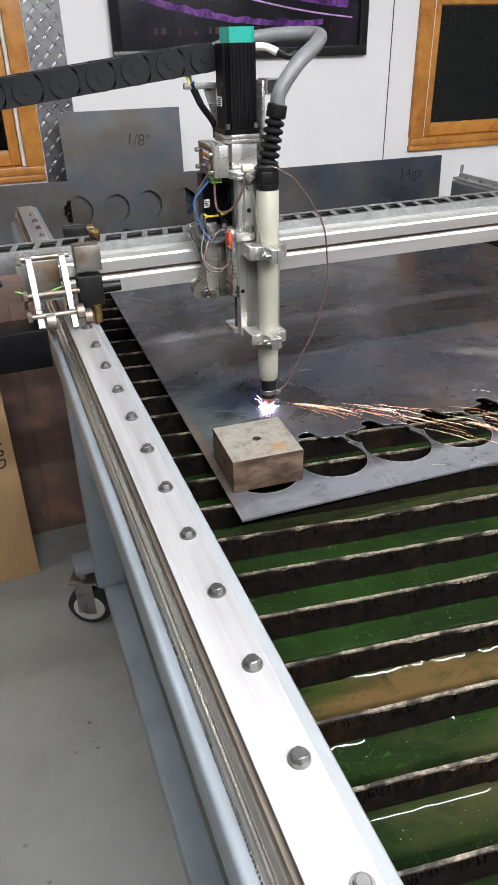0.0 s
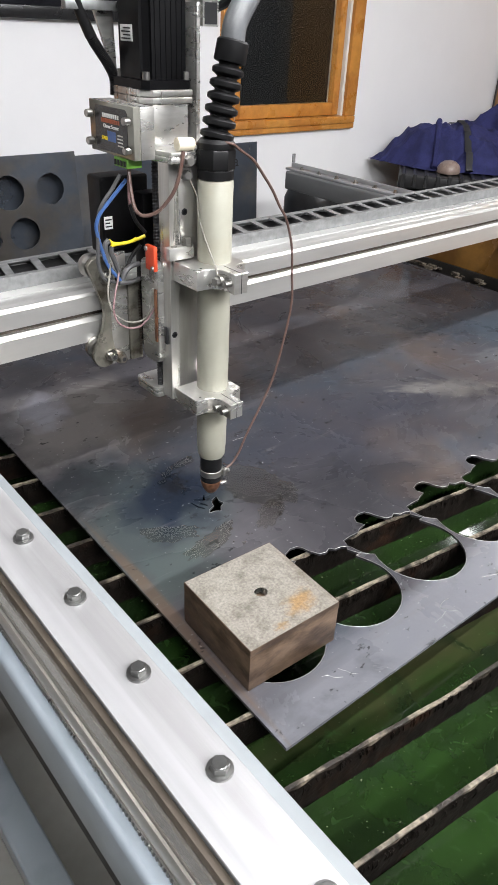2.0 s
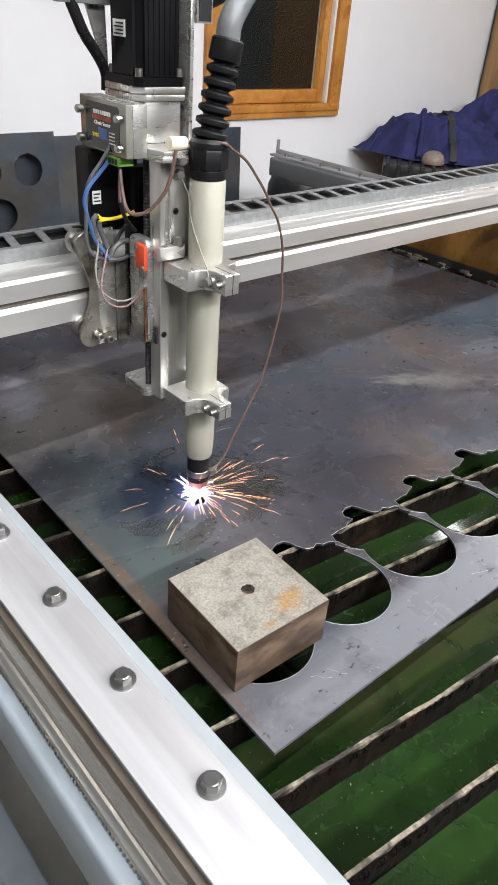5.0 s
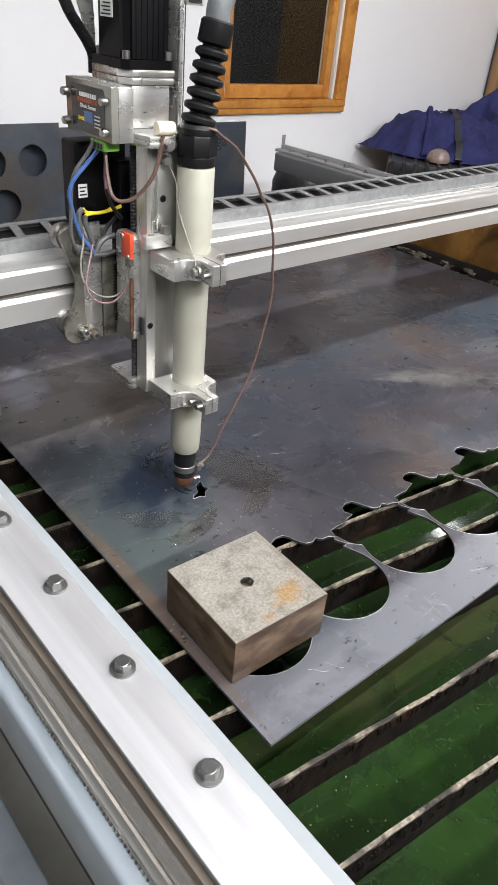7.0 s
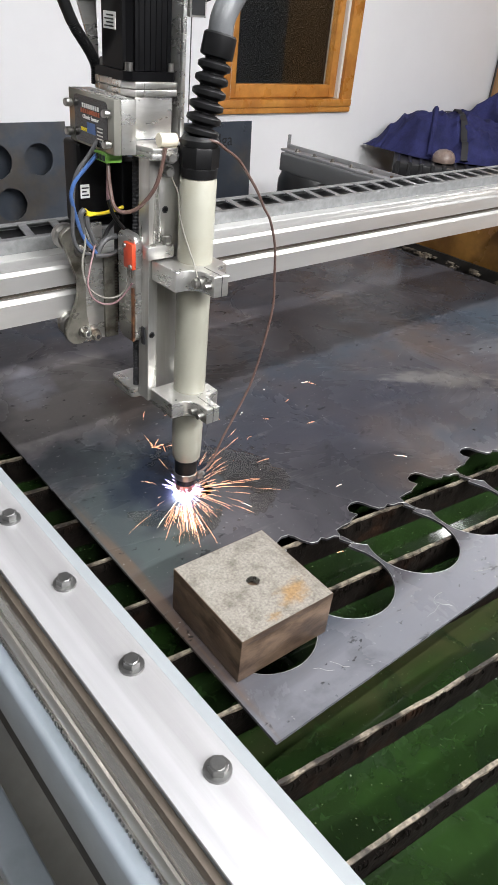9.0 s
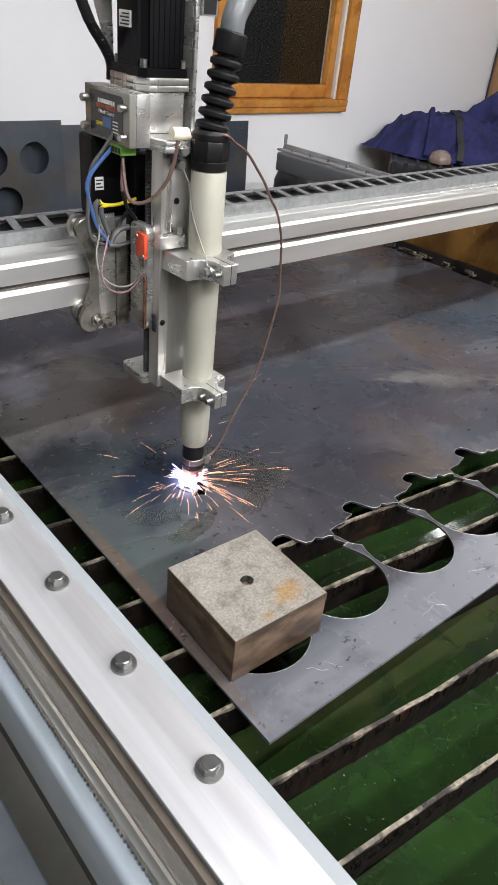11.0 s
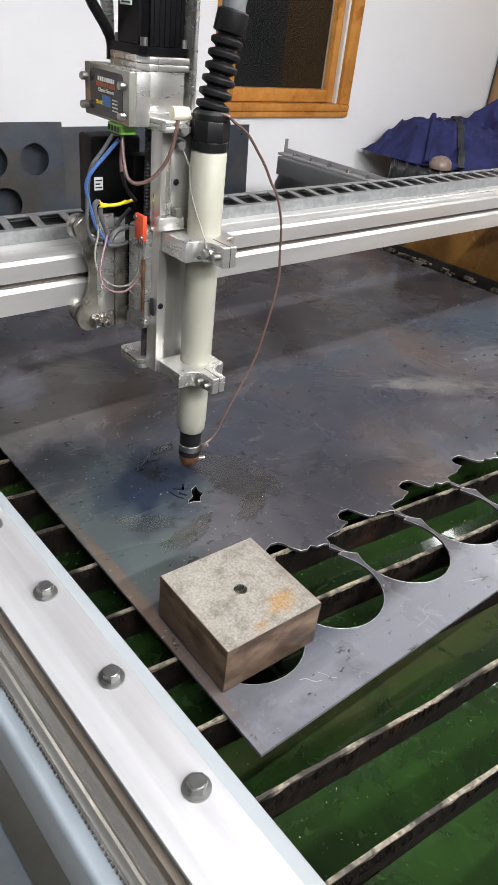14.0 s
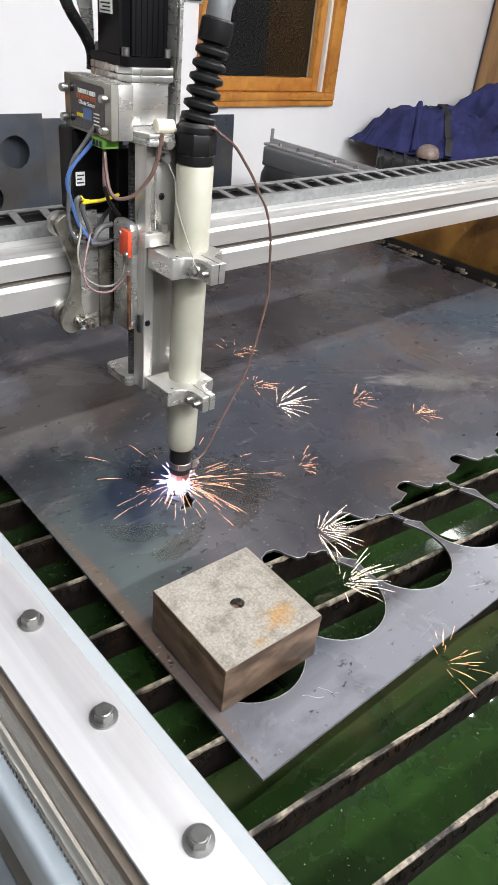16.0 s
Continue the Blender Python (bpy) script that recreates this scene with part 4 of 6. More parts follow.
    bm = B()
    box(bm, -0.232, -0.172, -0.002, -0.0005, 0.004, 0.06, 0.0003)
    box(bm, -0.15, -0.112, -0.03, -0.004, 0.045, 0.083, 0.002)
    part("truck_block", bm, M_DSTEEL, g, "dull steel bracket block")
    bm = B()
    box(bm, -0.152, -0.115, -0.034, -0.012, -0.008, 0.040, 0.003)
    rod(bm, (-0.115, -0.024, 0.018), (-0.088, -0.024, 0.018), 0.009, 0.008, 14)
    part("pinion_housing", bm, M_RUB, g, "greasy black pinion housing")
    bm = B()
    rod(bm, (-0.140, -0.035, -0.014), (-0.140, -0.035, -0.028), 0.007, None, 6)
    rod(bm, (-0.128, -0.035, -0.004), (-0.128, -0.035, -0.03), 0.006, None, 12)
    part("brass_fitting", bm, M_BRASS, g, "brass spring fitting")
    bm = B()
    box(bm, -0.152, -0.118, 0.05, 0.066, 0.078, 0.094, 0.003)
    part("valve_body", bm, M_RUB, g, "small black valve body")
    bm = B()
    rod(bm, (-0.117, 0.058, 0.086), (-0.106, 0.058, 0.085), 0.008, 0.007, 18)
    rod(bm, (-0.112, 0.052, 0.082), (-0.100, 0.046, 0.080), 0.007, 0.006, 18)
    rod(bm, (-0.104, 0.048, 0.080), (-0.101, 0.0465, 0.080), 0.009, None, 18)
    part("brass_knob", bm, M_BRASS, g, "brass push-fit knob")
    bm = B()
    box(bm, -0.42, -0.207, -0.068, -0.010, -0.078, -0.018, 0.004)
    part("drive_motor", bm, M_BLACK, g, "black drive motor")
    bm = B()
    tube(bm, [(-0.255, 0.0, 0.035), (-0.29, 0.0, 0.034), (-0.33, 0.01, 0.02), (-0.40, 0.02, 0.0)], 0.005, 8, 6)
    part("drive_cable", bm, M_RUB, g)
    bm = B()
    tube(bm, [(-0.24, -0.006, 0.022), (-0.21, -0.01, 0.014), (-0.17, -0.008, 0.022)], 0.0018, 6, 6)
    part("green_wire", bm, M_GREEN, g, "green earth wire")
    # far truck plate
    bm = B()
    box(bm, L1 + 0.001, L1 + 0.012, -0.02, 0.075, -0.055, 0.082, 0.004)
    part("far_truck_plate", bm, M_ALU, g)
    return g


def round_plate(u0, u1, v0, v1, r, n=5):
    """Outline of a rectangle with round corners."""
    out = []
    for cx, cy, a0 in ((u1 - r, v1 - r, 0), (u0 + r, v1 - r, 90), (u0 + r, v0 + r, 180), (u1 - r, v0 + r, 270)):
        out += [(cx + r * math.cos(radians(a0 + 90 * k / n)), cy + r * math.sin(radians(a0 + 90 * k / n))) for k in range(n + 1)]
    return out


def softened(bm, w, seg=2):
    """Rounds off the sharp edges."""
    es = [e for e in bm.edges if len(e.link_faces) == 2 and e.calc_face_angle(0) > 0.9]
    bmesh.ops.bevel(bm, geom=es, offset=w, segments=seg, affect="EDGES", profile=0.5)
    return bm


def build_carriage():
    """Cross carriage: roller plates on the beam with wiring."""
    c = thing("cross_carriage", "aluminium cross carriage with roller plates on the beam", "carriage", at=(AX, AY, 0))
    # bone-shaped plate: two round ends and a narrow waist
    top, low = (-0.0825, 1.2400, 0.0145), (-0.0825, 1.1505, 0.0132)
    out = []
    for k in range(15):
        a = radians(-48 + 14.5 * k)
        out.append((top[0] + top[2] * math.cos(a), top[1] + top[2] * math.sin(a)))
    for k in range(7):
        a = radians(-35 + 70 * k / 6)
        out.append((-0.0985 + 0.0185 * math.cos(a), 1.1955 - 0.030 * math.sin(a)))
    for k in range(15):
        a = radians(140 + 16.0 * k)
        out.append((low[0] + low[2] * math.cos(a), low[1] + low[2] * math.sin(a)))
    out += [(-0.0725, 1.168), (-0.0725, 1.222)]
    bm = B()
    prism(bm, out, "y", 0.0735, 0.0795)
    part("roller_plate", softened(bm, 0.0006, 1), M_GRIME, c, "worn bone-shaped roller plate")
    for x, z in ((-0.0850, 1.2430), (-0.0850, 1.1560)):
        bm = B()
        rod(bm, (x, 0.0800, z), (x, 0.0835, z), 0.0105, 0.0122, 28)
        rod(bm, (x, 0.0836, z), (x, 0.0890, z), 0.0122, None, 28)
        rod(bm, (x, 0.0891, z), (x, 0.0930, z), 0.0122, 0.0105, 28)
        rod(bm, (x, 0.0931, z), (x, 0.1000, z), 0.0060, None, 12)
        part("roller", bm, M_STEEL, c, "bright grooved steel roller")
    bm = B()
    box(bm, -0.0735, -0.0515, 0.0765, 0.0815, 1.1370, 1.2550, 0.0008)
    part("front_plate", bm, M_ALUF, c, "flat aluminium bracket plate")
    for p, m in (((-0.0765, 0.0730, 1.1500), M_STEEL), ((-0.0770, 0.0730, 1.2330), M_STEEL), ((-0.0640, 0.0758, 1.1435), M_DSTEEL)):
        bm = B()
        hex_bolt(bm, p[0], p[1], p[2], 0.0050, 0.0062, 0.0066, 10, (0, -1, 0))
        bt = part("plate_bolt", bm, m, c)
        # black disc on the head paints the shaded socket
        bm = B()
        rod(bm, (p[0], p[1] - 0.0080, p[2]), (p[0], p[1] - 0.0084, p[2]), 0.0022, None, 12)
        part("bolt_socket", bm, M_INK, bt)
    bm = B()
    box(bm, -0.0512, -0.0362, 0.0745, 0.0840, 1.1370, 1.2230, 0.0012)
    strip = part("guide_strip", bm, M_GRIME, c, "grimy pitted guide strip")
    bm = B()
    for k in range(26):
        z = 1.141 + 0.0031 * k
        box(bm, -0.0400, -0.0375 + 0.0006 * (k % 3), 0.0737, 0.0744, z, z + 0.0012)
    part("scale_marks", bm, M_GROOVE, strip, "dark worn notches")
    bm = B()
    prism(bm, round_plate(0.0305, 0.0615, 1.1460, 1.2530, 0.009), "x", -0.0435, -0.0365)
    part("side_plate", softened(bm, 0.0007), M_ALUF, c, "rounded aluminium side plate")
    bm = B()
    box(bm, -0.0355, 0.024, 0.066, 0.0835, 1.15, 1.31, 0.002)
    part("back_plate", bm, M_BLACK, c, "black back plate")
    bm = B()
    box(bm, -0.0690, -0.0160, 0.0850, 0.1130, 1.2500, 1.3240, 0.003, 3)
    box(bm, -0.0700, -0.0140, 0.0842, 0.0900, 1.2495, 1.2570, 0.001)
    cross = part("cross_motor", bm, M_BLACK, c, "black cross-drive motor")
    bm = B()
    box(bm, -0.0680, -0.0590, 0.0842, 0.0848, 1.2760, 1.2880)
    ml = part("motor_label", bm, M_WHITE, cross, "small white motor label")
    bm = B()
    for k in range(3):
        box(bm, -0.0670, -0.0600 - 0.002 * (k % 2), 0.0838, 0.0841, 1.278 + 0.0032 * k, 1.2793 + 0.0032 * k)
    part("label_print", bm, M_INK, ml)
    wires = (("yellow_wire", M_YEL, 0.0016, [(-0.0748, 0.0657, 1.2715), (-0.0708, 0.0647, 1.2680), (-0.0608, 0.0627, 1.2670), (-0.0468, 0.0617, 1.2690), (-0.0380, 0.0597, 1.2720)]),
             ("yellow_wire", M_YEL, 0.0016, [(-0.0728, 0.0657, 1.2650), (-0.0698, 0.0627, 1.2670), (-0.0558, 0.0597, 1.2685), (-0.0480, 0.0600, 1.2705)]),
             ("blue_wire", M_BLUE, 0.0018, [(-0.0618, 0.0497, 1.3280), (-0.0768, 0.0527, 1.3120), (-0.0878, 0.0547, 1.3000), (-0.0918, 0.0567, 1.2890), (-0.0898, 0.0587, 1.2790), (-0.0848, 0.0617, 1.2640), (-0.0778, 0.0637, 1.2470), (-0.0660, 0.0630, 1.2310)]),
             ("grey_wire", M_GREYW, 0.0018, [(-0.0678, 0.0497, 1.3330), (-0.0758, 0.0527, 1.3200), (-0.0858, 0.0547, 1.3070), (-0.0888, 0.0577, 1.2940), (-0.0898, 0.0597, 1.2700), (-0.0888, 0.0627, 1.2490), (-0.0818, 0.0647, 1.2350), (-0.0680, 0.0657, 1.2285)]),
             ("grey_sleeve", M_GREYW, 0.0026, [(-0.0758, 0.0637, 1.2720), (-0.0798, 0.0637, 1.2680), (-0.0798, 0.0637, 1.2600), (-0.0778, 0.0637, 1.2510)]),
             ("white_wire", M_PALEW, 0.0010, [(-0.0768, 0.0637, 1.2510), (-0.0778, 0.0617, 1.2410), (-0.0828, 0.0587, 1.2270), (-0.0838, 0.0557, 1.2140), (-0.0808, 0.0527, 1.2030), (-0.0708, 0.0497, 1.1940), (-0.0598, 0.0477, 1.1910), (-0.0508, 0.0447, 1.1940), (-0.0465, 0.0417, 1.2030), (-0.0455, 0.0387, 1.2170), (-0.0462, 0.0357, 1.2270)]),
             ("grey_sleeve", M_GREYW, 0.0025, [(-0.0748, 0.0617, 1.2660), (-0.0748, 0.0617, 1.2600), (-0.0708, 0.0617, 1.2490), (-0.0678, 0.0617, 1.2410)]),
             ("pink_wire", M_PINK, 0.0010, [(-0.0678, 0.0617, 1.2400), (-0.0718, 0.0587, 1.2320), (-0.0778, 0.0547, 1.2200), (-0.0818, 0.0517, 1.2070), (-0.0798, 0.0477, 1.1950), (-0.0698, 0.0447, 1.1880), (-0.0588, 0.0407, 1.1890), (-0.0490, 0.0377, 1.1990), (-0.0452, 0.0337, 1.2080)]),
             ("dark_sleeve", M_GREYW, 0.0027, [(-0.0648, 0.0637, 1.2290), (-0.0598, 0.0637, 1.2380), (-0.0528, 0.0640, 1.2430), (-0.0428, 0.0650, 1.2440)]),
             ("dark_sleeve", M_GREYW, 0.0022, [(-0.0678, 0.0617, 1.2290), (-0.0548, 0.0617, 1.2280), (-0.0438, 0.0640, 1.2290)]),
             ("black_wire", M_RUB, 0.0020, [(-0.0700, 0.0640, 1.2320), (-0.0600, 0.0660, 1.2360), (-0.0500, 0.0680, 1.2500), (-0.0400, 0.0650, 1.2620)]))
    for nm, m, r, pts in wires:
        bm = B()
        tube(bm, pts, r, 8, 8)
        part(nm, bm, m, c)
    return c


def clamp_outline():
    """Split clamp from above: a block round the barrel, drawn in to two ears in front."""
    e0, e1, yf, yb = -0.0105, 0.0055, -0.0205, 0.0185
    out = [(-0.0335, yb), (-0.0335, yf), (-0.0270, yf)]
    for k in range(7):
        a = radians(90 * k / 6)
        out.append((-0.0270 + 0.0165 * math.sin(a), -0.0345 + 0.0140 * math.cos(a)))
    out += [(e0, -0.0475), (e1, -0.0475), (e1, -0.0345)]
    for k in range(7):
        a = radians(90 * k / 6)
        out.append((0.0200 - 0.0145 * math.cos(a), -0.0345 + 0.0125 * math.sin(a)))
    out += [(0.0245, -0.0200), (0.0245, 0.0040), (0.0205, 0.0075), (0.0205, yb)]
    return out


def build_torch():
    """Z slide: motor on top, slide bar, clamps and the torch itself."""
    t = thing("torch_slide", "plasma torch with cream barrel clamped to an aluminium slide", "plasma torch", at=(AX, AY, 0))
    ax = 0.0021

    def turned(profile, seg=36):
        return lathe(B(), profile, seg, (ax, 0, 0))
    # torch body
    part("barrel", turned([(0.0118, 1.0130), (0.0138, 1.0134), (0.0152, 1.0160), (0.0160, 1.0300), (0.0163, 1.0600), (0.0164, 1.20), (0.0165, 1.3085), (0.0155, 1.3100)], 48),
         M_BARREL, t, "cream plastic torch barrel")
    part("retaining_cap", turned([(0.0112, 0.9800), (0.0122, 0.9803), (0.0124, 1.0120), (0.0118, 1.0128)]), M_RUB, t, "black retaining cap")
    bm = turned([(0.0126, 0.9870), (0.0130, 0.9874), (0.0130, 0.9946), (0.0126, 0.9950)])
    rod(bm, (ax + 0.010, -0.0085, 0.9910), (ax + 0.0175, -0.0115, 0.9910), 0.0024, None, 8)
    box(bm, ax + 0.0075, ax + 0.0140, -0.0140, -0.0090, 0.9868, 0.9952, 0.0008)
    part("band_clamp", bm, M_STEEL, t, "steel band clamp")
    part("shield_cup", turned([(0.0030, 0.9620), (0.0050, 0.9622), (0.0066, 0.9640), (0.0088, 0.9672), (0.0104, 0.9706), (0.0108, 0.9715), (0.0108, 0.9760), (0.0120, 0.9766), (0.0122, 0.9796), (0.011, 0.9798)]),
         M_COPPER, t, "burnt copper shield cup")
    bm = B()
    rod(bm, (ax + 0.0090, -0.0065, 0.9735), (ax + 0.0150, -0.0100, 0.9745), 0.0026, 0.0022, 10)
    part("cup_tab", bm, M_STEEL, t, "bright ohmic contact tab")
    # gland and leaning strain relief
    bm = turned([(0.0158, 1.3102), (0.0168, 1.3106), (0.0170, 1.3180), (0.0160, 1.3188)], 14)
    part("gland_ring", bm, M_RUB, t, "black lower gland ring")
    part("gland_nut", softened(turned([(0.0172, 1.3190), (0.0176, 1.3200), (0.0176, 1.3345), (0.0170, 1.3358)], 8), 0.0006, 1), M_RUB, t, "black gland nut")
    part("gland_cap", turned([(0.0168, 1.3360), (0.0172, 1.3372), (0.0168, 1.3410), (0.0140, 1.3440)], 32), M_RUB, t, "rounded black gland cap")
    lean_dir = Vector((0.20, -0.015, 1.0)).normalized()
    foot = Vector((ax, 0.0, 1.3425))
    turn = lean_dir.to_track_quat("Z", "Y").to_matrix().to_4x4()

    def leaned(profile, along, seg=30):
        bm = lathe(B(), profile, seg)
        bmesh.ops.transform(bm, matrix=Matrix.Translation(foot + lean_dir * along) @ turn, verts=bm.verts)
        return bm
    relief = part("strain_relief", leaned([(0.0092, -0.002), (0.0088, 0.062)], 0, 20), M_RUB, t, "black ribbed strain relief")
    for k in range(6):
        r = 0.0152 - 0.00028 * k
        part("flange", leaned([(0.0090, -0.0008), (r - 0.0028, 0.0004), (r - 0.0004, 0.0016), (r, 0.0026), (r, 0.0052), (r - 0.0008, 0.0062), (0.0105, 0.0076), (0.0088, 0.0080)], 0.0004 + 0.0101 * k), M_RUB, relief)
    part("collar", leaned([(0.0100, 0.0), (0.0132, 0.0010), (0.0138, 0.0020), (0.0136, 0.0165), (0.0124, 0.0180)], 0.0605), M_RUB, relief)
    # torch lead loop
    a = foot + lean_dir * 0.074
    top = 1.4206
    bm = B()
    tube(bm, [a, a + lean_dir * 0.020, (0.048, 0.004, top + 0.046), (0.090, 0.036, top + 0.068), (0.110, 0.076, top + 0.079), (0.070, 0.112, top + 0.080), (0.012, 0.138, top + 0.073), (-0.020, 0.158, top + 0.062), (-0.06, 0.172, top + 0.052)],
         0.0102, 16, 10)
    part("torch_lead", bm, M_HOSE, t, "grey sleeved torch lead")
    # slide bar: a channel, filled flush above the upper clamp
    bm = B()
    prism(bm, [(-0.0364, 0.0192), (-0.0264, 0.0192), (-0.0250, 0.0206), (-0.0250, 0.0300), (0.0200, 0.0300), (0.0200, 0.0206), (0.0214, 0.0192), (0.0300, 0.0192), (0.0300, 0.0365), (-0.0364, 0.0365)], "z", 1.0860, 1.2400)
    bar = part("slide_bar", softened(bm, 0.0005, 1), M_ALU, t, "milled aluminium channel slide bar")
    bm = B()
    prism(bm, [(-0.0364, 0.0192), (-0.0262, 0.0192), (-0.0256, 0.0200), (-0.0250, 0.0192), (0.0020, 0.0192), (0.0030, 0.0206), (0.0040, 0.0192), (0.0260, 0.0192), (0.0260, 0.0365), (-0.0364, 0.0365)], "z", 1.2402, 1.3235)
    part("upper_bar", softened(bm, 0.0004, 1), M_ALU, t, "milled aluminium upper bar")
    for x, zz in ((-0.0322, 1.1590), (-0.0194, 1.2790)):
        bm = B()
        rod(bm, (x, 0.0188, zz), (x, 0.0206, zz), 0.0032, None, 20)
        sc = part("socket_screw", bm, M_INK, bar, "black socket screw")
        bm = B()
        rod(bm, (x, 0.0182, zz), (x, 0.0187, zz), 0.0019, 0.0023, 16)
        part("screw_head", bm, M_BLACK, sc)
    bm = B()
    tube(bm, [(-0.0345, 0.0445, 1.094 + 0.0008 * i) for i in range(296)], 0.0030, 10, 0, lambda u: 0.0026 + 0.0006 * (int(round(u * 295)) % 4 < 2))
    part("lead_screw", bm, M_INK, t, "dark threaded lead screw", smooth=False)
    for z0, z1, x0 in ((1.0885, 1.0940, -0.0445), (1.0825, 1.0880, -0.0435)):
        bm = B()
        prism(bm, round_plate(x0, 0.018, 0.0372, 0.0790, 0.006), "z", z0, z1)
        part("foot_plate", softened(bm, 0.0008, 2), M_ALUF, t, "rounded lower foot plate")
    # clamps
    for nm, z0, z1 in (("upper_clamp", 1.2160, 1.2352), ("lower_clamp", 1.0832, 1.1000)):
        bm = B()
        prism(bm, clamp_outline(), "z", z0, z1)
        cl = part(nm, softened(bm, 0.0005, 1), M_ALUF, t, "split aluminium torch clamp")
        zz = (z0 + z1) / 2
        bm = B()
        box(bm, -0.0025, -0.0019, -0.04778, -0.0210, z0 - 0.00025, z1 + 0.00025)
        part("clamp_split", bm, M_INK, cl, "thin dark saw cut")
        for y in (-0.0300, -0.0415):
            bm = B()
            rod(bm, (-0.0104, y, zz), (-0.0178, y, zz), 0.0031, 0.0030, 18)
            part("clamp_screw", bm, M_STEEL, cl, "projecting clamp screw")
        # black disc paints the shade of an uncut set hole
        bm = B()
        rod(bm, (-0.0250, -0.0150, z1), (-0.0250, -0.0150, z1 + 0.0002), 0.0011, None, 12)
        part("set_hole", bm, M_INK, cl)
    bm = B()
    hex_bolt(bm, -0.0150, -0.0300, 1.2256, 0.0046, 0.0040, 0.0056, 12, (-1, 0, 0))
    part("lug_bolt", bm, M_STEEL, t, "hex bolt holding the earth lug")
    bm = B()
    box(bm, -0.0430, -0.0145, 0.0100, 0.0188, 1.2375, 1.2495, 0.0007)
    stop = part("stop_block", bm, M_ALUF, t, "small stop block")
    bm = B()
    hex_bolt(bm, -0.0200, 0.0145, 1.2496, 0.0052, 0.0055, 0.0054, 15)
    part("hex_bolt", bm, M_STEEL, stop, "yellow-zinc hex bolt")
    bm = B()
    rod(bm, (-0.0350, 0.0145, 1.2495), (-0.0350, 0.0145, 1.2499), 0.0030, None, 18)
    part("flat_screw", bm, M_DSTEEL, stop)
    # limit switch
    bm = B()
    box(bm, -0.0485, -0.0440, 0.0285, 0.0440, 1.2235, 1.2475, 0.0010)
    sw = part("limit_switch", bm, M_RED, t, "red limit switch")
    for y, z in ((0.0415, 1.2440), (0.0310, 1.2265)):
        bm = B()
        rod(bm, (-0.0485, y, z), (-0.0500, y, z), 0.0024, 0.0020, 16)
        part("switch_screw", bm, M_STEEL, sw)
    for y in (0.0315, 0.0350, 0.0385):
        bm = B()
        box(bm, -0.0468, -0.0460, y, y + 0.0020, 1.2150, 1.2234, 0.0002)
        part("switch_lug", bm, M_DSTEEL, sw)
    bm = B()
    box(bm, -0.0462, -0.0440, 0.0310, 0.0345, 1.1500, 1.2050, 0.0006)
    part("copper_strip", bm, M_COPPER, t, "thin copper-coloured strip")
    bm = B()
    box(bm, -0.0385, -0.0366, 0.0235, 0.0290, 1.1480, 1.1660, 0.0006)
    part("slot_clip", bm, M_INK, t, "dark clip in the bar side")
    # top bracket, bearing block, motor
    for z0, z1, g in ((1.3237, 1.3285, 0.0), (1.3287, 1.3330, 0.0012)):
        bm = B()
        prism(bm, [(-0.0460 + g, 0.0460), (-0.0460 + g, 0.0300), (-0.0400 + g, 0.0095 + g), (-0.0360 + g, 0.0075 + g), (-0.0140, 0.0075 + g), (-0.0100, 0.0175), (0.0220, 0.0175), (0.0220, 0.0460)], "z", z0, z1)
        part("top_bracket", softened(bm, 0.0006, 2), M_ALUF, t, "stepped top bracket")
    bm = B()
    box(bm, -0.0340, 0.0045, 0.0462, 0.0950, 1.3332, 1.3672, 0.0008)
    part("bearing_block", bm, M_ALUF, t, "square bearing block")
    for z0, z1 in ((1.3674, 1.3727), (1.3731, 1.3787)):
        bm = B()
        prism(bm, [(-0.0430, 0.0530), (-0.0345, 0.0440), (0.0070, 0.0440), (0.0105, 0.0475), (0.0105, 0.0970), (-0.0430, 0.0970)], "z", z0, z1)
        part("motor_plate", softened(bm, 0.0009, 2), M_ALU, t, "stacked motor mounting plate")
    bm = B()
    prism(bm, [(-0.0425, 0.0500), (-0.0370, 0.0445), (0.0045, 0.0445), (0.0095, 0.0495), (0.0095, 0.0965), (-0.0425, 0.0965)], "z", 1.3790, 1.3860)
    c = 0.0075
    x0, x1, y0, y1 = -0.0405, 0.0075, 0.0465, 0.0945
    g = 0.0007
    front = []
    for k in range(6):
        u = x0 + c + (x1 - x0 - 2 * c) * (k + 0.5) / 6
        front += [(u - 0.0012, y0), (u - 0.0008, y0 + g), (u + 0.0008, y0 + g), (u + 0.0012, y0)]
    prism(bm, [(x0, y0 + c), (x0 + c * 0.4, y0 + c), (x0 + c, y0 + c * 0.4), (x0 + c, y0)] + front + [(x1 - c, y0), (x1 - c, y0 + c * 0.4), (x1 - c * 0.4, y0 + c), (x1, y0 + c), (x1, y1 - c), (x1 - c, y1), (x0 + c, y1), (x0, y1 - c)],
          "z", 1.3865, 1.492)
    m = part("lift_motor", bm, M_BLACK, t, "tall black ribbed lift motor")
    for x in (-0.0372, 0.0042):
        for y in (0.0498, 0.0910):
            bm = B()
            rod(bm, (x, y, 1.3862), (x, y, 1.3925), 0.0036, 0.0034, 16)
            part("motor_bolt", bm, M_STEEL, m, "steel socket head bolt")
    bm = B()
    box(bm, -0.0411, -0.0406, 0.0640, 0.0830, 1.4145, 1.4270)
    lb = part("motor_label", bm, M_WHITE, m, "small white motor label")
    bm = B()
    for k in range(4):
        box(bm, -0.0415, -0.0412, 0.0665, 0.0810 - 0.003 * (k % 2), 1.4160 + 0.0026 * k, 1.4171 + 0.0026 * k)
    part("label_print", bm, M_INK, lb)
    bm = B()
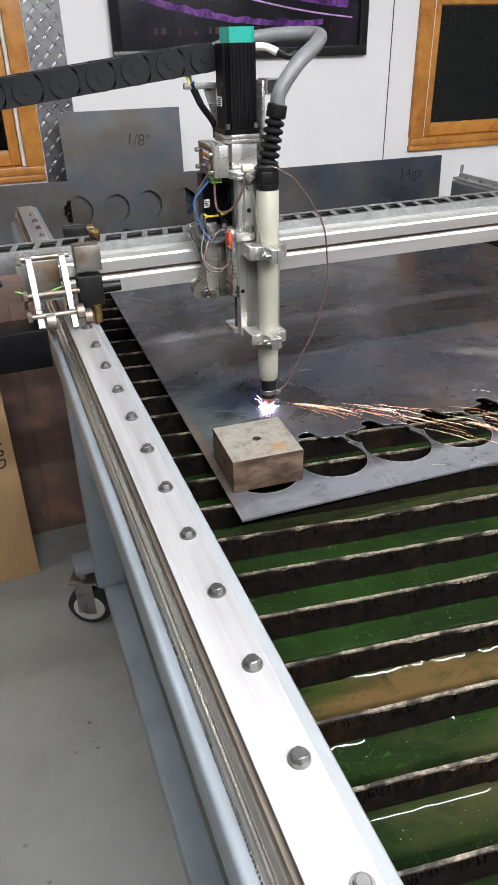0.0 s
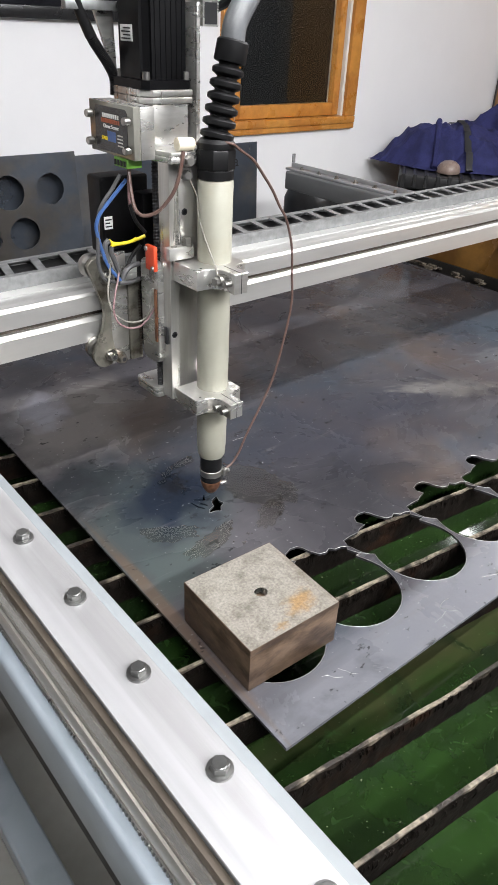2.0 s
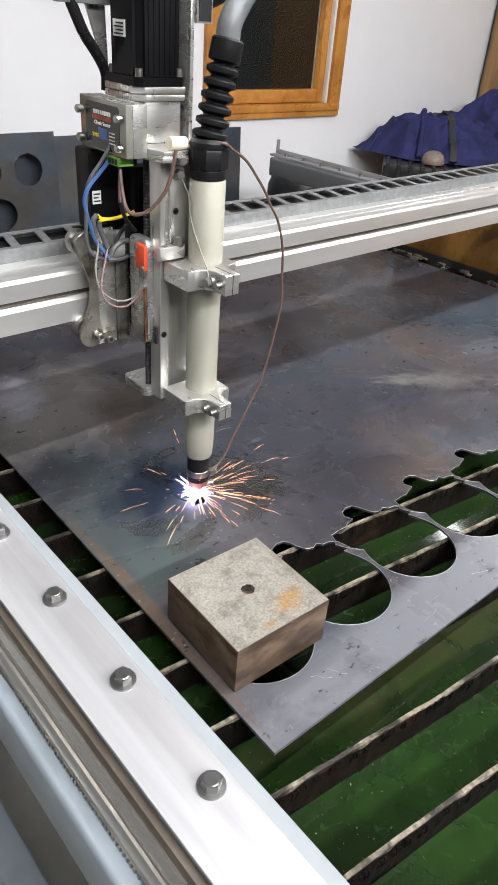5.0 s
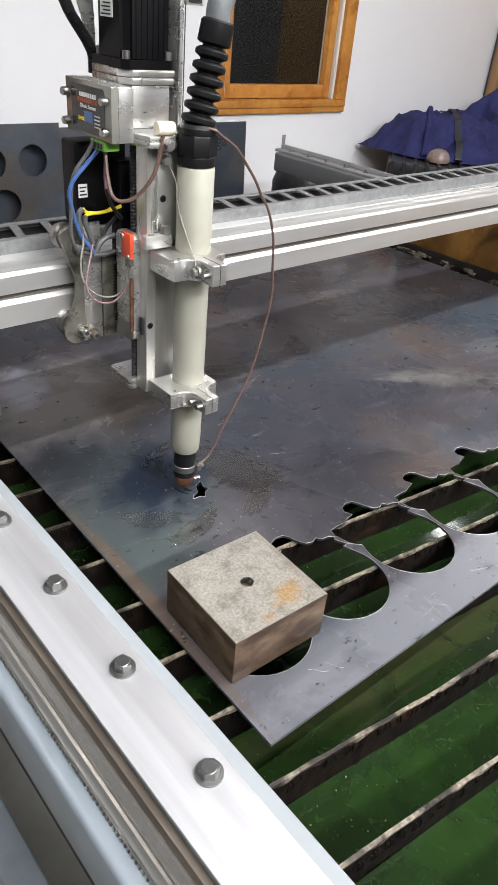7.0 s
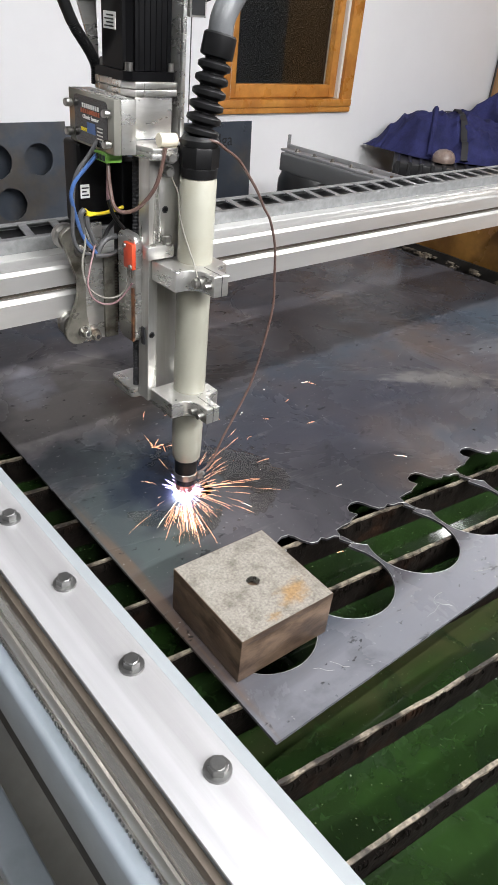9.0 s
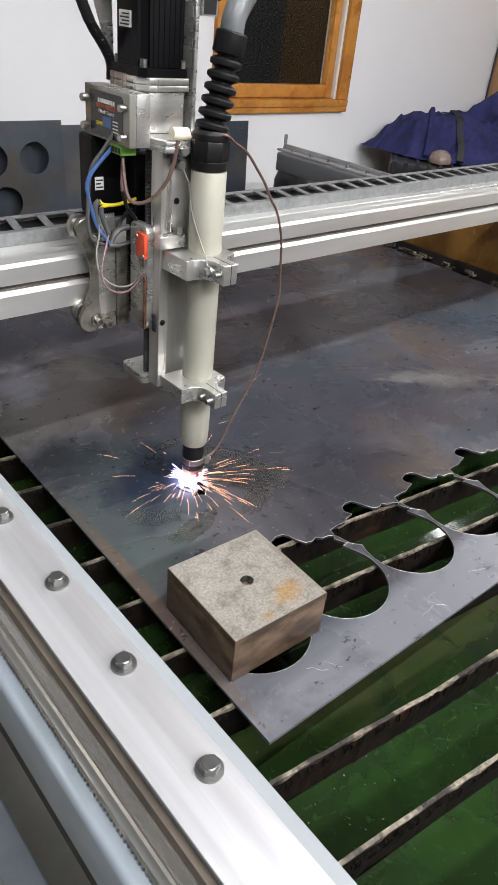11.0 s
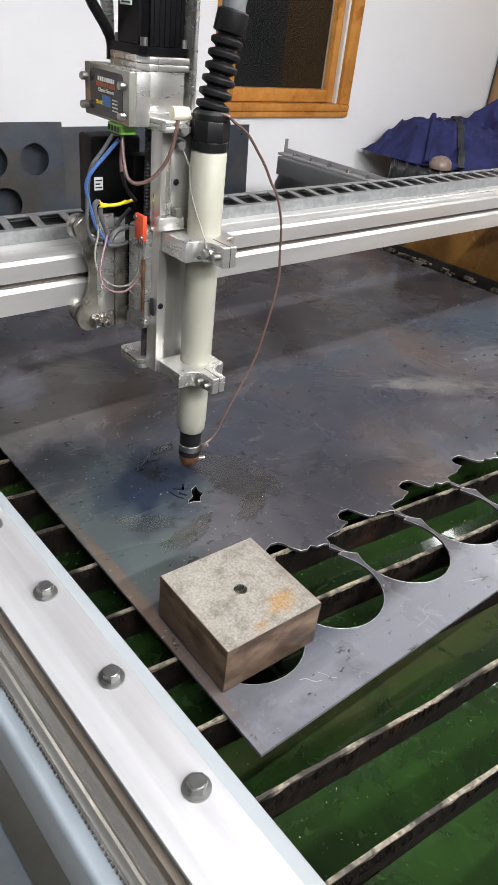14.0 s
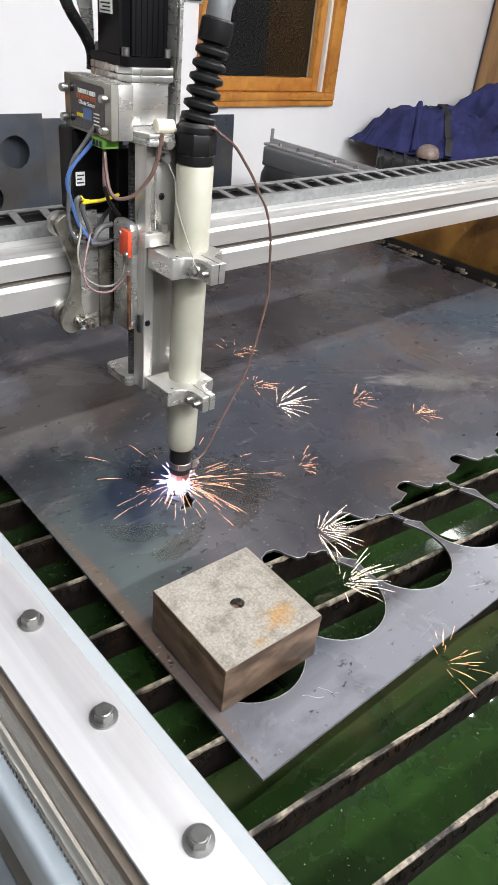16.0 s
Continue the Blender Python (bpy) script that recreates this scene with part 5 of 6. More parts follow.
    prism(bm, [(-0.030, 0.056), (0.000, 0.052), (0.008, 0.060), (0.006, 0.090), (-0.020, 0.094), (-0.034, 0.084)], "z", 1.4925, 1.511)
    part("tape_cap", bm, M_TEAL, m, "teal tape round the motor top")
    # tall angle behind the motor
    bm = B()
    box(bm, 0.0125, 0.0150, 0.048, 0.080, 1.334, 1.446, 0.0005)
    box(bm, 0.0152, 0.0260, 0.0770, 0.0800, 1.334, 1.446, 0.0005)
    box(bm, 0.0125, 0.0165, 0.0440, 0.0478, 1.334, 1.446, 0.0006)
    ang = part("upright_angle", bm, M_ALUF, t, "upright aluminium angle")
    bm = B()
    prism(bm, [(0.0190, 1.4280), (0.0360, 1.4280), (0.0360, 1.4480), (0.0190, 1.4480)], "y", 0.0440, 0.0760)
    te = part("tube_end", bm, M_ALUF, ang, "square aluminium tube end")
    # the tube end is solid; a black plate paints the shade of its bore
    bm = B()
    box(bm, 0.0208, 0.0342, 0.0434, 0.0438, 1.4298, 1.4462)
    part("tube_bore", bm, M_INK, te, "black plate standing for the shaded bore")
    # sensor box: aluminium body with a clear cover over a printed label
    bm = B()
    box(bm, -0.0615, -0.0475, 0.0225, 0.0975, 1.3262, 1.3684, 0.0006)
    sb = part("sensor_box", bm, M_ALUF, t, "aluminium sensor box with a clear cover")
    bm = B()
    box(bm, -0.0685, -0.0617, 0.0225, 0.0975, 1.3262, 1.3684, 0.0006)
    part("cover", bm, M_ACRYL, sb, "cloudy clear acrylic cover")
    bm = B()
    prism(bm, round_plate(0.0325, 0.0870, 1.3285, 1.3650, 0.004), "x", -0.0690, -0.0686)
    lab = part("sensor_label", bm, M_LABEL, sb, "black printed sensor label")
    side = Matrix(((0, 0, -1, -0.0692), (-1, 0, 0, 0), (0, 1, 0, 0), (0, 0, 0, 1)))
    for ya, yb, z, m2 in ((0.0735, 0.0480, 1.3560, M_WHITE), (0.0760, 0.0440, 1.3518, M_ORANGE)):
        bm = B()
        y = ya
        while y > yb:
            box(bm, -0.0692, -0.0690, y - 0.0026, y, z, z + 0.0034)
            y -= 0.0036
        part("print_bar", bm, m2, lab)
    words("Ohmic Sensor", 0.0046, M_WHITE, Matrix.Translation((0, 0.0725, 1.3476)) @ side, lab, "small white print")
    words("SENSE", 0.0042, M_YEL, Matrix.Translation((0, 0.0765, 1.3375)) @ side, lab, "small yellow print")
    bm = B()
    box(bm, -0.0692, -0.0690, 0.0520, 0.0660, 1.3370, 1.3455)
    part("print_patch", bm, M_BLUE, lab, "blue printed patch")
    bm = B()
    for k in range(4):
        box(bm, -0.0692, -0.0690, 0.0400, 0.0490, 1.3345 + 0.0028 * k, 1.3356 + 0.0028 * k)
    part("print_lines", bm, M_LGREY, lab)
    for y in (0.0285, 0.0925):
        for z in (1.3340, 1.3570):
            bm = B()
            rod(bm, (-0.0690, y, z), (-0.0705, y, z), 0.0030, None, 14)
            rod(bm, (-0.0706, y, z), (-0.0745, y, z), 0.0036, 0.0034, 18)
            rod(bm, (-0.0746, y, z), (-0.0755, y, z), 0.0034, 0.0026, 18)
            part("box_screw", bm, M_STEEL, sb, "bright steel box screw")
    bm = B()
    box(bm, -0.0700, -0.0545, 0.0335, 0.0560, 1.3180, 1.3258, 0.0008)
    gt = part("terminal", bm, M_GREEN, t, "green screw terminal")
    # openings are not cut; black chips paint their shade
    bm = B()
    for k in range(4):
        box(bm, -0.0707, -0.0699, 0.0356 + 0.0052 * k, 0.0390 + 0.0052 * k, 1.3195, 1.3240, 0.0003)
    part("terminal_mouth", bm, M_INK, gt, "black chips standing for the shaded wire openings")
    # wires on the slide
    bm = B()
    rod(bm, (-0.0315, 0.0130, 1.3390), (-0.0150, 0.0120, 1.3385), 0.0056, None, 24)
    part("nylon_spacer", softened(bm, 0.0006, 2), M_NYLON, t, "cream nylon spacer")
    bm = B()
    hex_bolt(bm, -0.0230, 0.0072, 1.3262, 0.0042, 0.0055, 0.0056, 5, (-0.3, -0.95, 0))
    part("ground_bolt", bm, M_STEEL, t, "earth bolt and washer")
    bm = B()
    hex_bolt(bm, -0.0180, 0.0186, 1.3125, 0.0042, 0.0070, 0.0062, 15, (-0.3, -0.95, 0))
    part("ground_bolt", bm, M_STEEL, t, "earth bolt and washer")
    for nm, mm, r, pts in (("brown_lead", M_BROWNW, 0.0018, [(-0.0630, 0.0430, 1.3200), (-0.0644, 0.0402, 1.3120), (-0.0654, 0.0362, 1.2972), (-0.0644, 0.0312, 1.2830), (-0.0574, 0.0272, 1.2782), (-0.0464, 0.0200, 1.2832), (-0.0370, 0.0110, 1.2992), (-0.0320, 0.0080, 1.3152), (-0.0285, 0.0070, 1.3340)]),
                           ("maroon_lead", M_PINK, 0.0014, [(-0.0618, 0.0447, 1.3190), (-0.0618, 0.0467, 1.2965), (-0.0608, 0.0477, 1.2845)]),
                           ("dark_lead", M_RUB, 0.0018, [(-0.0608, 0.0477, 1.2850), (-0.0548, 0.0487, 1.2695), (-0.0438, 0.0497, 1.2565)]),
                           ("earth_braid", M_PALEW, 0.0007, [(-0.0195, 0.0110, 1.3105), (-0.0175, 0.0085, 1.3040), (-0.0150, 0.0055, 1.2950), (-0.0155, 0.0025, 1.2800), (-0.0150, -0.0040, 1.2650), (-0.0135, -0.0120, 1.2500), (-0.0140, -0.0220, 1.2380), (-0.0160, -0.0295, 1.2290)]),
                           ("contact_wire", M_BROWNW, 0.0013, [(-0.0150, 0.0120, 1.3385), (0.0030, -0.0160, 1.3420), (0.0176, -0.0150, 1.3352), (0.0346, -0.0140, 1.3252), (0.0486, -0.0140, 1.3102), (0.0596, -0.0150, 1.2962), (0.0690, -0.0155, 1.2812), (0.0796, -0.0150, 1.2672), (0.0896, -0.0148, 1.2402), (0.0940, -0.0140, 1.2080), (0.0966, -0.0138, 1.1752), (0.0876, -0.0138, 1.1302), (0.0766, -0.0128, 1.0902), (0.0592, -0.0120, 1.0570), (0.0440, -0.0110, 1.0300), (0.0340, -0.0100, 1.0085), (0.0250, -0.0090, 0.9965), (0.0140, -0.0095, 0.9930)])):
        bm = B()
        tube(bm, pts, r, 8, 8)
        part(nm, bm, mm, t)
    bm = B()
    tube(bm, [(0.012, 0.07, 1.487), (0.026, 0.062, 1.486), (0.04, 0.055, 1.480)], 0.0052, 10, 6)
    part("cable_boot", bm, M_LGREY, t, "pale cable boot")
    bm = B()
    tube(bm, [(0.038, 0.056, 1.481), (0.055, 0.05, 1.474), (0.068, 0.052, 1.478), (0.072, 0.06, 1.462), (0.066, 0.07, 1.448), (0.05, 0.08, 1.44)], 0.0042, 8, 6)
    part("motor_cable", bm, M_RUB, t)
    return t


def build_chain():
    """Cable carrier from the carriage, its links one by one."""
    c = thing("cable_chain", "black plastic cable chain above the gantry", "cable chain", at=(AX, AY, 0))
    bm = B()
    link = None
    for i in range(24):
        x = -0.055 - i * 0.049
        z = 1.474 - 0.0060 * i
        if link is None:
            bm = B()
            for s in (0, 0.05):
                prism(bm, [(-0.036, -0.018), (0.012, -0.018), (0.019, -0.012), (0.021, 0.0), (0.019, 0.012), (0.012, 0.018), (-0.036, 0.018)], "y", s, s + 0.004)
                prism(bm, [(0.020 * math.cos(a), 0.0185 * math.sin(a)) for a in [2 * math.pi * k / 22 for k in range(22)]], "y", s - 0.0025 if s == 0 else s + 0.0045, s - 0.0002 if s == 0 else s + 0.0065)
                rod(bm, (0, s - 0.004 if s == 0 else s + 0.006, 0), (0, s - 0.0026 if s == 0 else s + 0.009, 0), 0.006, None, 14)
            box(bm, -0.032, -0.006, 0.0042, 0.0498, 0.013, 0.017, 0.001)
            box(bm, -0.032, -0.006, 0.0042, 0.0498, -0.017, -0.013, 0.001)
            link = part("link", bm, M_PLAST, c)
            o = link
        else:
            o = new("link", link.data)
            o.parent = c
        o.location, o.rotation_euler = (x, 0.092, z), (0, radians(-6.9), 0)
    bm = B()
    box(bm, -0.085, -0.035, 0.095, 0.1035, 1.436, 1.4435, 0.001)
    part("chain_bracket", bm, M_GALV, c, "grey sheet chain bracket")
    bm = B()
    tube(bm, [(-0.0765, 0.098, 1.456), (-0.0750, 0.098, 1.450), (-0.0730, 0.098, 1.442)], 0.0022, 6, 6)
    part("blue_core", bm, M_BLUE, c)
    bm = B()
    tube(bm, [(-0.0805, 0.098, 1.456), (-0.0790, 0.098, 1.450), (-0.0760, 0.098, 1.442)], 0.0020, 6, 6)
    part("yellow_core", bm, M_YEL, c)
    bm = B()
    tube(bm, [(-0.0740, 0.0990, 1.4440), (-0.0680, 0.0995, 1.4310), (-0.0600, 0.0997, 1.4150), (-0.0530, 0.0997, 1.4055), (-0.0455, 0.0997, 1.3955), (-0.0400, 0.0997, 1.3845), (-0.0390, 0.1010, 1.3705)], 0.0048, 12, 40,
         lambda u: 0.0050 if u < 0.32 else 0.0044 + 0.0006 * math.sin(u * 330))
    part("loom", bm, M_RUB, c, "black corrugated loom")
    bm = B()
    prism(bm, [(-0.0560, 1.4420), (-0.0360, 1.4420), (-0.0340, 1.3840), (-0.0380, 1.3880)], "y", 0.1040, 0.1070)
    part("gusset", bm, M_ALUF, c, "aluminium gusset plate")
    return c


# ---- things along the wall ----
def words(text, size, material, m, parent, label):
    cu = bpy.data.curves.new("words", "FONT")
    cu.body, cu.size, cu.extrude = text, size, 0.0002
    ob = new("words", cu)
    me = bpy.data.meshes.new_from_object(ob.evaluated_get(bpy.context.evaluated_depsgraph_get()))
    bpy.data.objects.remove(ob)
    bpy.data.curves.remove(cu)
    me.materials.clear()
    me.materials.append(material)
    o = new("writing", me)
    o.parent, o.matrix_basis = parent, m
    return tagged(o, label)


def leaning(name, label, x0, x1, ztop, ytop, lean, material, holes=()):
    """A sheet on the floor that leans back: local x along the wall, local y up the sheet."""
    L = math.hypot(ztop, lean)
    bm = filled([[(x0, 0), (x1, 0), (x1, L), (x0, L)], *holes], 0.0, 0.0015)
    ang = math.degrees(math.atan2(ztop, lean))
    return thing(name, label, "steel sheet", bm, material, group="leaning steel sheets", at=pose(0, ytop - lean, 0.002, ang, 0, 0))


def ring(cx, cy, r, n=30, wob=0.0):
    return [(cx + r * (1 + wob * noise.noise((math.cos(i) * 3, cx * 30, i * 0.9))) * math.cos(2 * math.pi * i / n), cy + r * (1 + wob * noise.noise((math.sin(i) * 3, cy * 30, i * 0.7))) * math.sin(2 * math.pi * i / n)) for i in range(n)]


def build_sheets():
    s = leaning("steel_sheet", "blue-grey steel sheet marked in black, leaning by the wall", 0.30, 1.722, 1.064, 2.0, 0.06, M_SHEET)
    words("14ga", 0.06, M_INK, pose(1.52, 0.985, 0.0017), s, "handwritten gauge mark")
    s = leaning("steel_sheet", "brownish steel sheet with a thickness mark, leaning by the wall", 0.182, 0.600, 1.296, 1.985, 0.08, M_SHEETB)
    words("1/8\"", 0.052, M_INK, pose(0.40, 1.19, 0.0017, 0, 0, -8), s, "handwritten thickness mark")
    holes = []
    for k in range(-5, 8):
        holes.append(ring(0.455 + 0.125 * k + 0.01 * (k % 2), 0.985, 0.050 if k % 2 == 0 else 0.046, 40, 0.05 + 0.16 * (k % 3 == 1)))
        if k % 3:
            holes.append(ring(0.49 + 0.125 * k, 0.862, 0.048, 40, 0.05 + 0.14 * (k % 2)))
    holes = [h for h in holes if 0.08 < min(p[0] for p in h) and max(p[0] for p in h) < 0.92]
    leaning("scrap_sheet", "brownish scrap sheet full of round cut-outs, leaning by the wall", -0.30, 0.935, 1.086, 1.955, 0.07, M_SHEETB, holes)


def build_diamond():
    t = thing("diamond_plate", "bright raised diamond-tread strip fixed to the white wall", "tread plate", at=(0, WALL_Y - 0.003, 0))
    bm = B()
    box(bm, 0.130, 0.252, -0.001, 0.002, 0.3, 2.4)
    part("sheet", bm, M_DIAM, t)
    # lugs leaning one way get the lit tone
    bm = B()
    z, row = 0.9, 0
    while z < 1.75:
        for k in range(3):
            x = 0.142 + 0.045 * k + (0.02 if row % 2 else 0)
            if x > 0.246:
                continue
            s = 1
            r = bmesh.ops.create_icosphere(bm, subdivisions=2, radius=1.0)
            mm = Matrix.Translation((x, -0.001, z)) @ pose(0, 0, 0, 0, -45, 0) @ Matrix.Diagonal((0.0125, 0.003, 0.0045, 1))
            bmesh.ops.transform(bm, matrix=mm, verts=r["verts"])
        z += 0.0255
        row += 1
    tagged(part("raised_tread", bm, M_LUG_LIT, t, "raised tread with the light put into its colour"), kind="stuff")
    # lugs leaning the other way get the shaded tone
    bm = B()
    z, row = 0.912, 0
    while z < 1.75:
        for k in range(3):
            x = 0.152 + 0.045 * k + (0.02 if row % 2 else 0)
            if x > 0.244:
                continue
            r = bmesh.ops.create_icosphere(bm, subdivisions=2, radius=1.0)
            mm = Matrix.Translation((x, -0.001, z)) @ pose(0, 0, 0, 0, 45, 0) @ Matrix.Diagonal((0.0125, 0.003, 0.004, 1))
            bmesh.ops.transform(bm, matrix=mm, verts=r["verts"])
        z += 0.0255
        row += 1
    tagged(part("cross_tread", bm, M_DIAM, t), kind="stuff")


def build_poster():
    x0, x1, z0, z1, y = 0.408, 1.382, 1.436, 2.12, WALL_Y - 0.003
    t = thing("framed_poster", "black-framed dark poster with purple streaks on the wall", "poster", at=(0, y, 0))
    f = 0.034
    bm = B()
    box(bm, x0, x1, -0.022, 0, z0, z0 + f, 0.003)
    box(bm, x0, x1, -0.022, 0, z1 - f, z1, 0.003)
    box(bm, x0, x0 + f, -0.0215, 0, z0 + f, z1 - f, 0.003)
    box(bm, x1 - f, x1, -0.0215, 0, z0 + f, z1 - f, 0.003)
    part("frame", bm, M_FRAME, t)
    bm = B()
    box(bm, x0 + f, x1 - f, -0.008, -0.002, z0 + f, z1 - f)
    p = part("print", bm, M_POST, t, "dark printed poster sheet")

    def band(name, fa, fb, xa, xb, m, dy, n=40):
        b2 = B()
        pa, pb = None, None
        for i in range(n + 1):
            x = xa + (xb - xa) * i / n
            a, c = b2.verts.new((x, dy, fa(x))), b2.verts.new((x, dy, fb(x)))
            if pa:
                b2.faces.new((pa, a, c, pb))
            pa, pb = a, c
        part(name, b2, m, p, smooth=False)
    fa = lambda x: 1.73 - 0.34 * (x - 0.5) + 0.16 * (x - 0.5) ** 2
    band("lilac_line", lambda x: fa(x), lambda x: fa(x) + 0.010 - 0.004 * x, 0.45, 1.32, M_LILAC, -0.0085)
    fb = lambda x: 1.63 - 0.30 * (x - 0.5) + 0.26 * (x - 0.5) ** 2
    band("purple_streak", lambda x: fb(x) - 0.012 * (0.5 + abs(noise.noise((x * 9, 1, 1)))), lambda x: fb(x) + 0.022 * (0.4 + abs(noise.noise((x * 14, 3, 1)))), 0.47, 1.20, M_PURP, -0.0083)
    band("purple_glow", lambda x: fa(x) + 0.03, lambda x: fa(x) + 0.05 + 0.05 * abs(noise.noise((x * 7, 5, 1))), 0.50, 1.30, M_PURP, -0.0083)
    for k in range(3):
        xk = 0.86 + 0.10 * k
        band("flame_mark", lambda x: 1.70 + 0.02 * math.sin(40 * x), lambda x: 1.70 + 0.05 * abs(math.sin(22 * (x - xk))) + 0.01, xk, xk + 0.085, M_FLAME, -0.0086, 16)
    x = 0.56
    while x < 1.25:
        b2 = B()
        w = random.choice((0.010, 0.014, 0.018))
        box(b2, x, x + w, -0.0084, -0.0081, 1.515, 1.536)
        part("print_bar", b2, M_DKRED, p)
        x += w + random.choice((0.014, 0.018, 0.04))


def build_jacket():
    """Quilted coat heaped on a black tote, with a strap over it."""
    t = thing("storage_tote", "black ribbed plastic tote standing on the floor", "tote", at=pose(2.30, 1.76, 0, 0, 0, -51.5))
    bm = B()
    box(bm, 0.03, 0.92, 0.03, 0.36, 0.0, 0.885, 0.02, 3)
    part("bin", bm, M_TOTE, t)
    bm = B()
    box(bm, 0.0, 0.95, 0.0, 0.39, 0.886, 0.938, 0.008, 2)
    rim = part("rim", bm, M_TOTE, t)
    for i in range(20):
        bm = B()
        box(bm, 0.012 + i * 0.047, 0.028 + i * 0.047, -0.006, 0.396, 0.892, 0.944, 0.003, 1)
        part("rib", bm, M_TOTE, rim)
    nx, ny = 150, 90
    x0, x1, y1 = 2.455, 3.41, 2.075
    ridge = [(0.0, 0.0), (0.035, 0.075), (0.10, 0.135), (0.18, 0.172), (0.35, 0.168), (0.50, 0.18), (0.62, 0.232), (0.74, 0.282), (0.84, 0.27), (0.93, 0.20), (1.0, 0.12)]

    def front(x):
        return max(1.26, 1.985 - 1.27 * (x - 2.27))

    def coat_z(x, y):
        u, v = (x - x0) / (x1 - x0), (y - front(x)) / (y1 - front(x))
        prof = 0.0
        for a, c in zip(ridge, ridge[1:]):
            if a[0] <= u <= c[0]:
                prof = a[1] + (c[1] - a[1]) * (u - a[0]) / (c[0] - a[0])
        mid = 0.66 - 0.10 * u
        w = mid if v < mid else 1 - mid
        side = max(0.0, 1 - (abs(v - mid) / w) ** 2.2) ** 0.7
        fold = 0.030 * noise.noise((x * 6 + 2.2 * y, y * 5, 1.0)) - 0.070 * abs(noise.noise((x * 4 + 5 * y, x * 3 - 3 * y, 3.0))) - 0.036 * abs(noise.noise((x * 13 - 9 * y, y * 8, 6.0))) \
            - 0.010 * abs(noise.noise((x * 24 + 14 * y, y * 20, 2.0))) + 0.004 * noise.noise((x * 46, y * 42, 5.0))
        return 0.946 + max(0.0, prof * side + fold * min(1.0, side * 1.6) * min(1.0, prof * 14))

    bm = B()
    rows = []
    for i in range(nx + 1):
        x = x0 + (x1 - x0) * i / nx
        rows.append([bm.verts.new((x + 0.010 * noise.noise((x * 7, j * 0.2, 9)), front(x) + (y1 - front(x)) * j / ny, coat_z(x, front(x) + (y1 - front(x)) * j / ny))) for j in range(ny + 1)])
    for a, c in zip(rows, rows[1:]):
        for j in range(ny):
            bm.faces.new((a[j], c[j], c[j + 1], a[j + 1]))
    coat = thing("quilted_coat", "crumpled navy quilted coat heaped on the black tote", "coat")
    part("shell", bm, M_NAVY, coat)
    bm = B()
    tube(bm, [(x, y, coat_z(x, y) + 0.004) for x, y in [(2.50 + 0.016 * i, 1.735 + 0.013 * i) for i in range(22)]], 0.012, 8, 4)
    part("collar_roll", bm, M_NAVY, coat, "rolled navy collar edge")
    bm = B()
    prev = None
    for i in range(-8, 32):
        x, y = 2.615 + 0.0085 * i, 1.66 + 0.0095 * i
        row = [bm.verts.new((x + s * 0.0105, y - s * 0.0095, max(coat_z(x, y), 0.948) + 0.010)) for s in (-1, 1)]
        if prev:
            bm.faces.new((prev[0], prev[1], row[1], row[0]))
        prev = row
    bmesh.ops.solidify(bm, geom=list(bm.faces), thickness=0.004)
    thing("webbing_strap", "dark grey webbing strap lying over the navy coat", "strap", bm, M_STRAP)
    bm = B()
    lathe(bm, [(0.058, 0.0), (0.062, 0.01), (0.060, 0.035), (0.050, 0.058), (0.033, 0.074), (0.012, 0.081)], 30)
    thing("tan_dome", "tan rounded plastic dome on the tote rim", "dome", bm, M_DOME, at=Matrix.Translation((2.50, 1.66, 0.945)) @ Matrix.Diagonal((0.78, 0.78, 0.62, 1)))
    bm = B()
    box(bm, 1.66, 1.785, 1.46, 1.485, 0.0, 0.988, 0.006)
    thing("cream_board", "narrow cream board standing behind the far rail", "board", bm, M_CREAM)
    bm = B()
    lathe(bm, [(0.10, 0.0), (0.115, 0.02), (0.12, 0.5), (0.118, 0.91), (0.10, 0.955), (0.06, 0.975)], 26)
    thing("black_drum", "black plastic drum standing behind the far rail", "drum", bm, M_TOTE, at=(1.765, 1.70, 0))


def build_left_side():
    t = thing("cardboard_box", "tall brown cardboard box standing on the floor", "box", at=pose(-0.162, 1.272, 0, 0, 0, 3))
    bm = B()
    box(bm, -0.55, 0.0, 0.0, 0.16, 0.0, 0.96, 0.003)
    part("carton", bm, M_CARD, t)
    words("UARD", 0.050, M_INK, Matrix(((0, 1, 0, -0.062), (0, 0, -1, -0.0008), (-1, 0, 0, 0.548), (0, 0, 0, 1))), t, "black printed letters running down the box")
    t = thing("cabinet", "dark brown steel cabinet under the wall sheets", "cabinet")
    bm = B()
    box(bm, -1.3, 0.30, 1.485, 1.86, 0.0, 0.86, 0.006)
    part("body", bm, M_CAB, t)
    for k in range(4):
        bm = B()
        xa = -1.28 + 0.395 * k
        box(bm, xa, xa + 0.385, 1.477, 1.4845, 0.03, 0.84, 0.003)
        part("door", bm, M_CAB, t)
    bm = B()
    for _ in range(40):
        x, y, s = random.uniform(-0.7, 0.4), random.uniform(-0.6, 1.2), random.uniform(0.002, 0.006)
        if x > -0.08:
            continue
        box(bm, x, x + s * 2, y, y + s, 0.0, s * 0.5)
    thing("floor_crumbs", "small dark crumbs on the grey floor", "crumbs", bm, M_DSTEEL, kind="stuff")


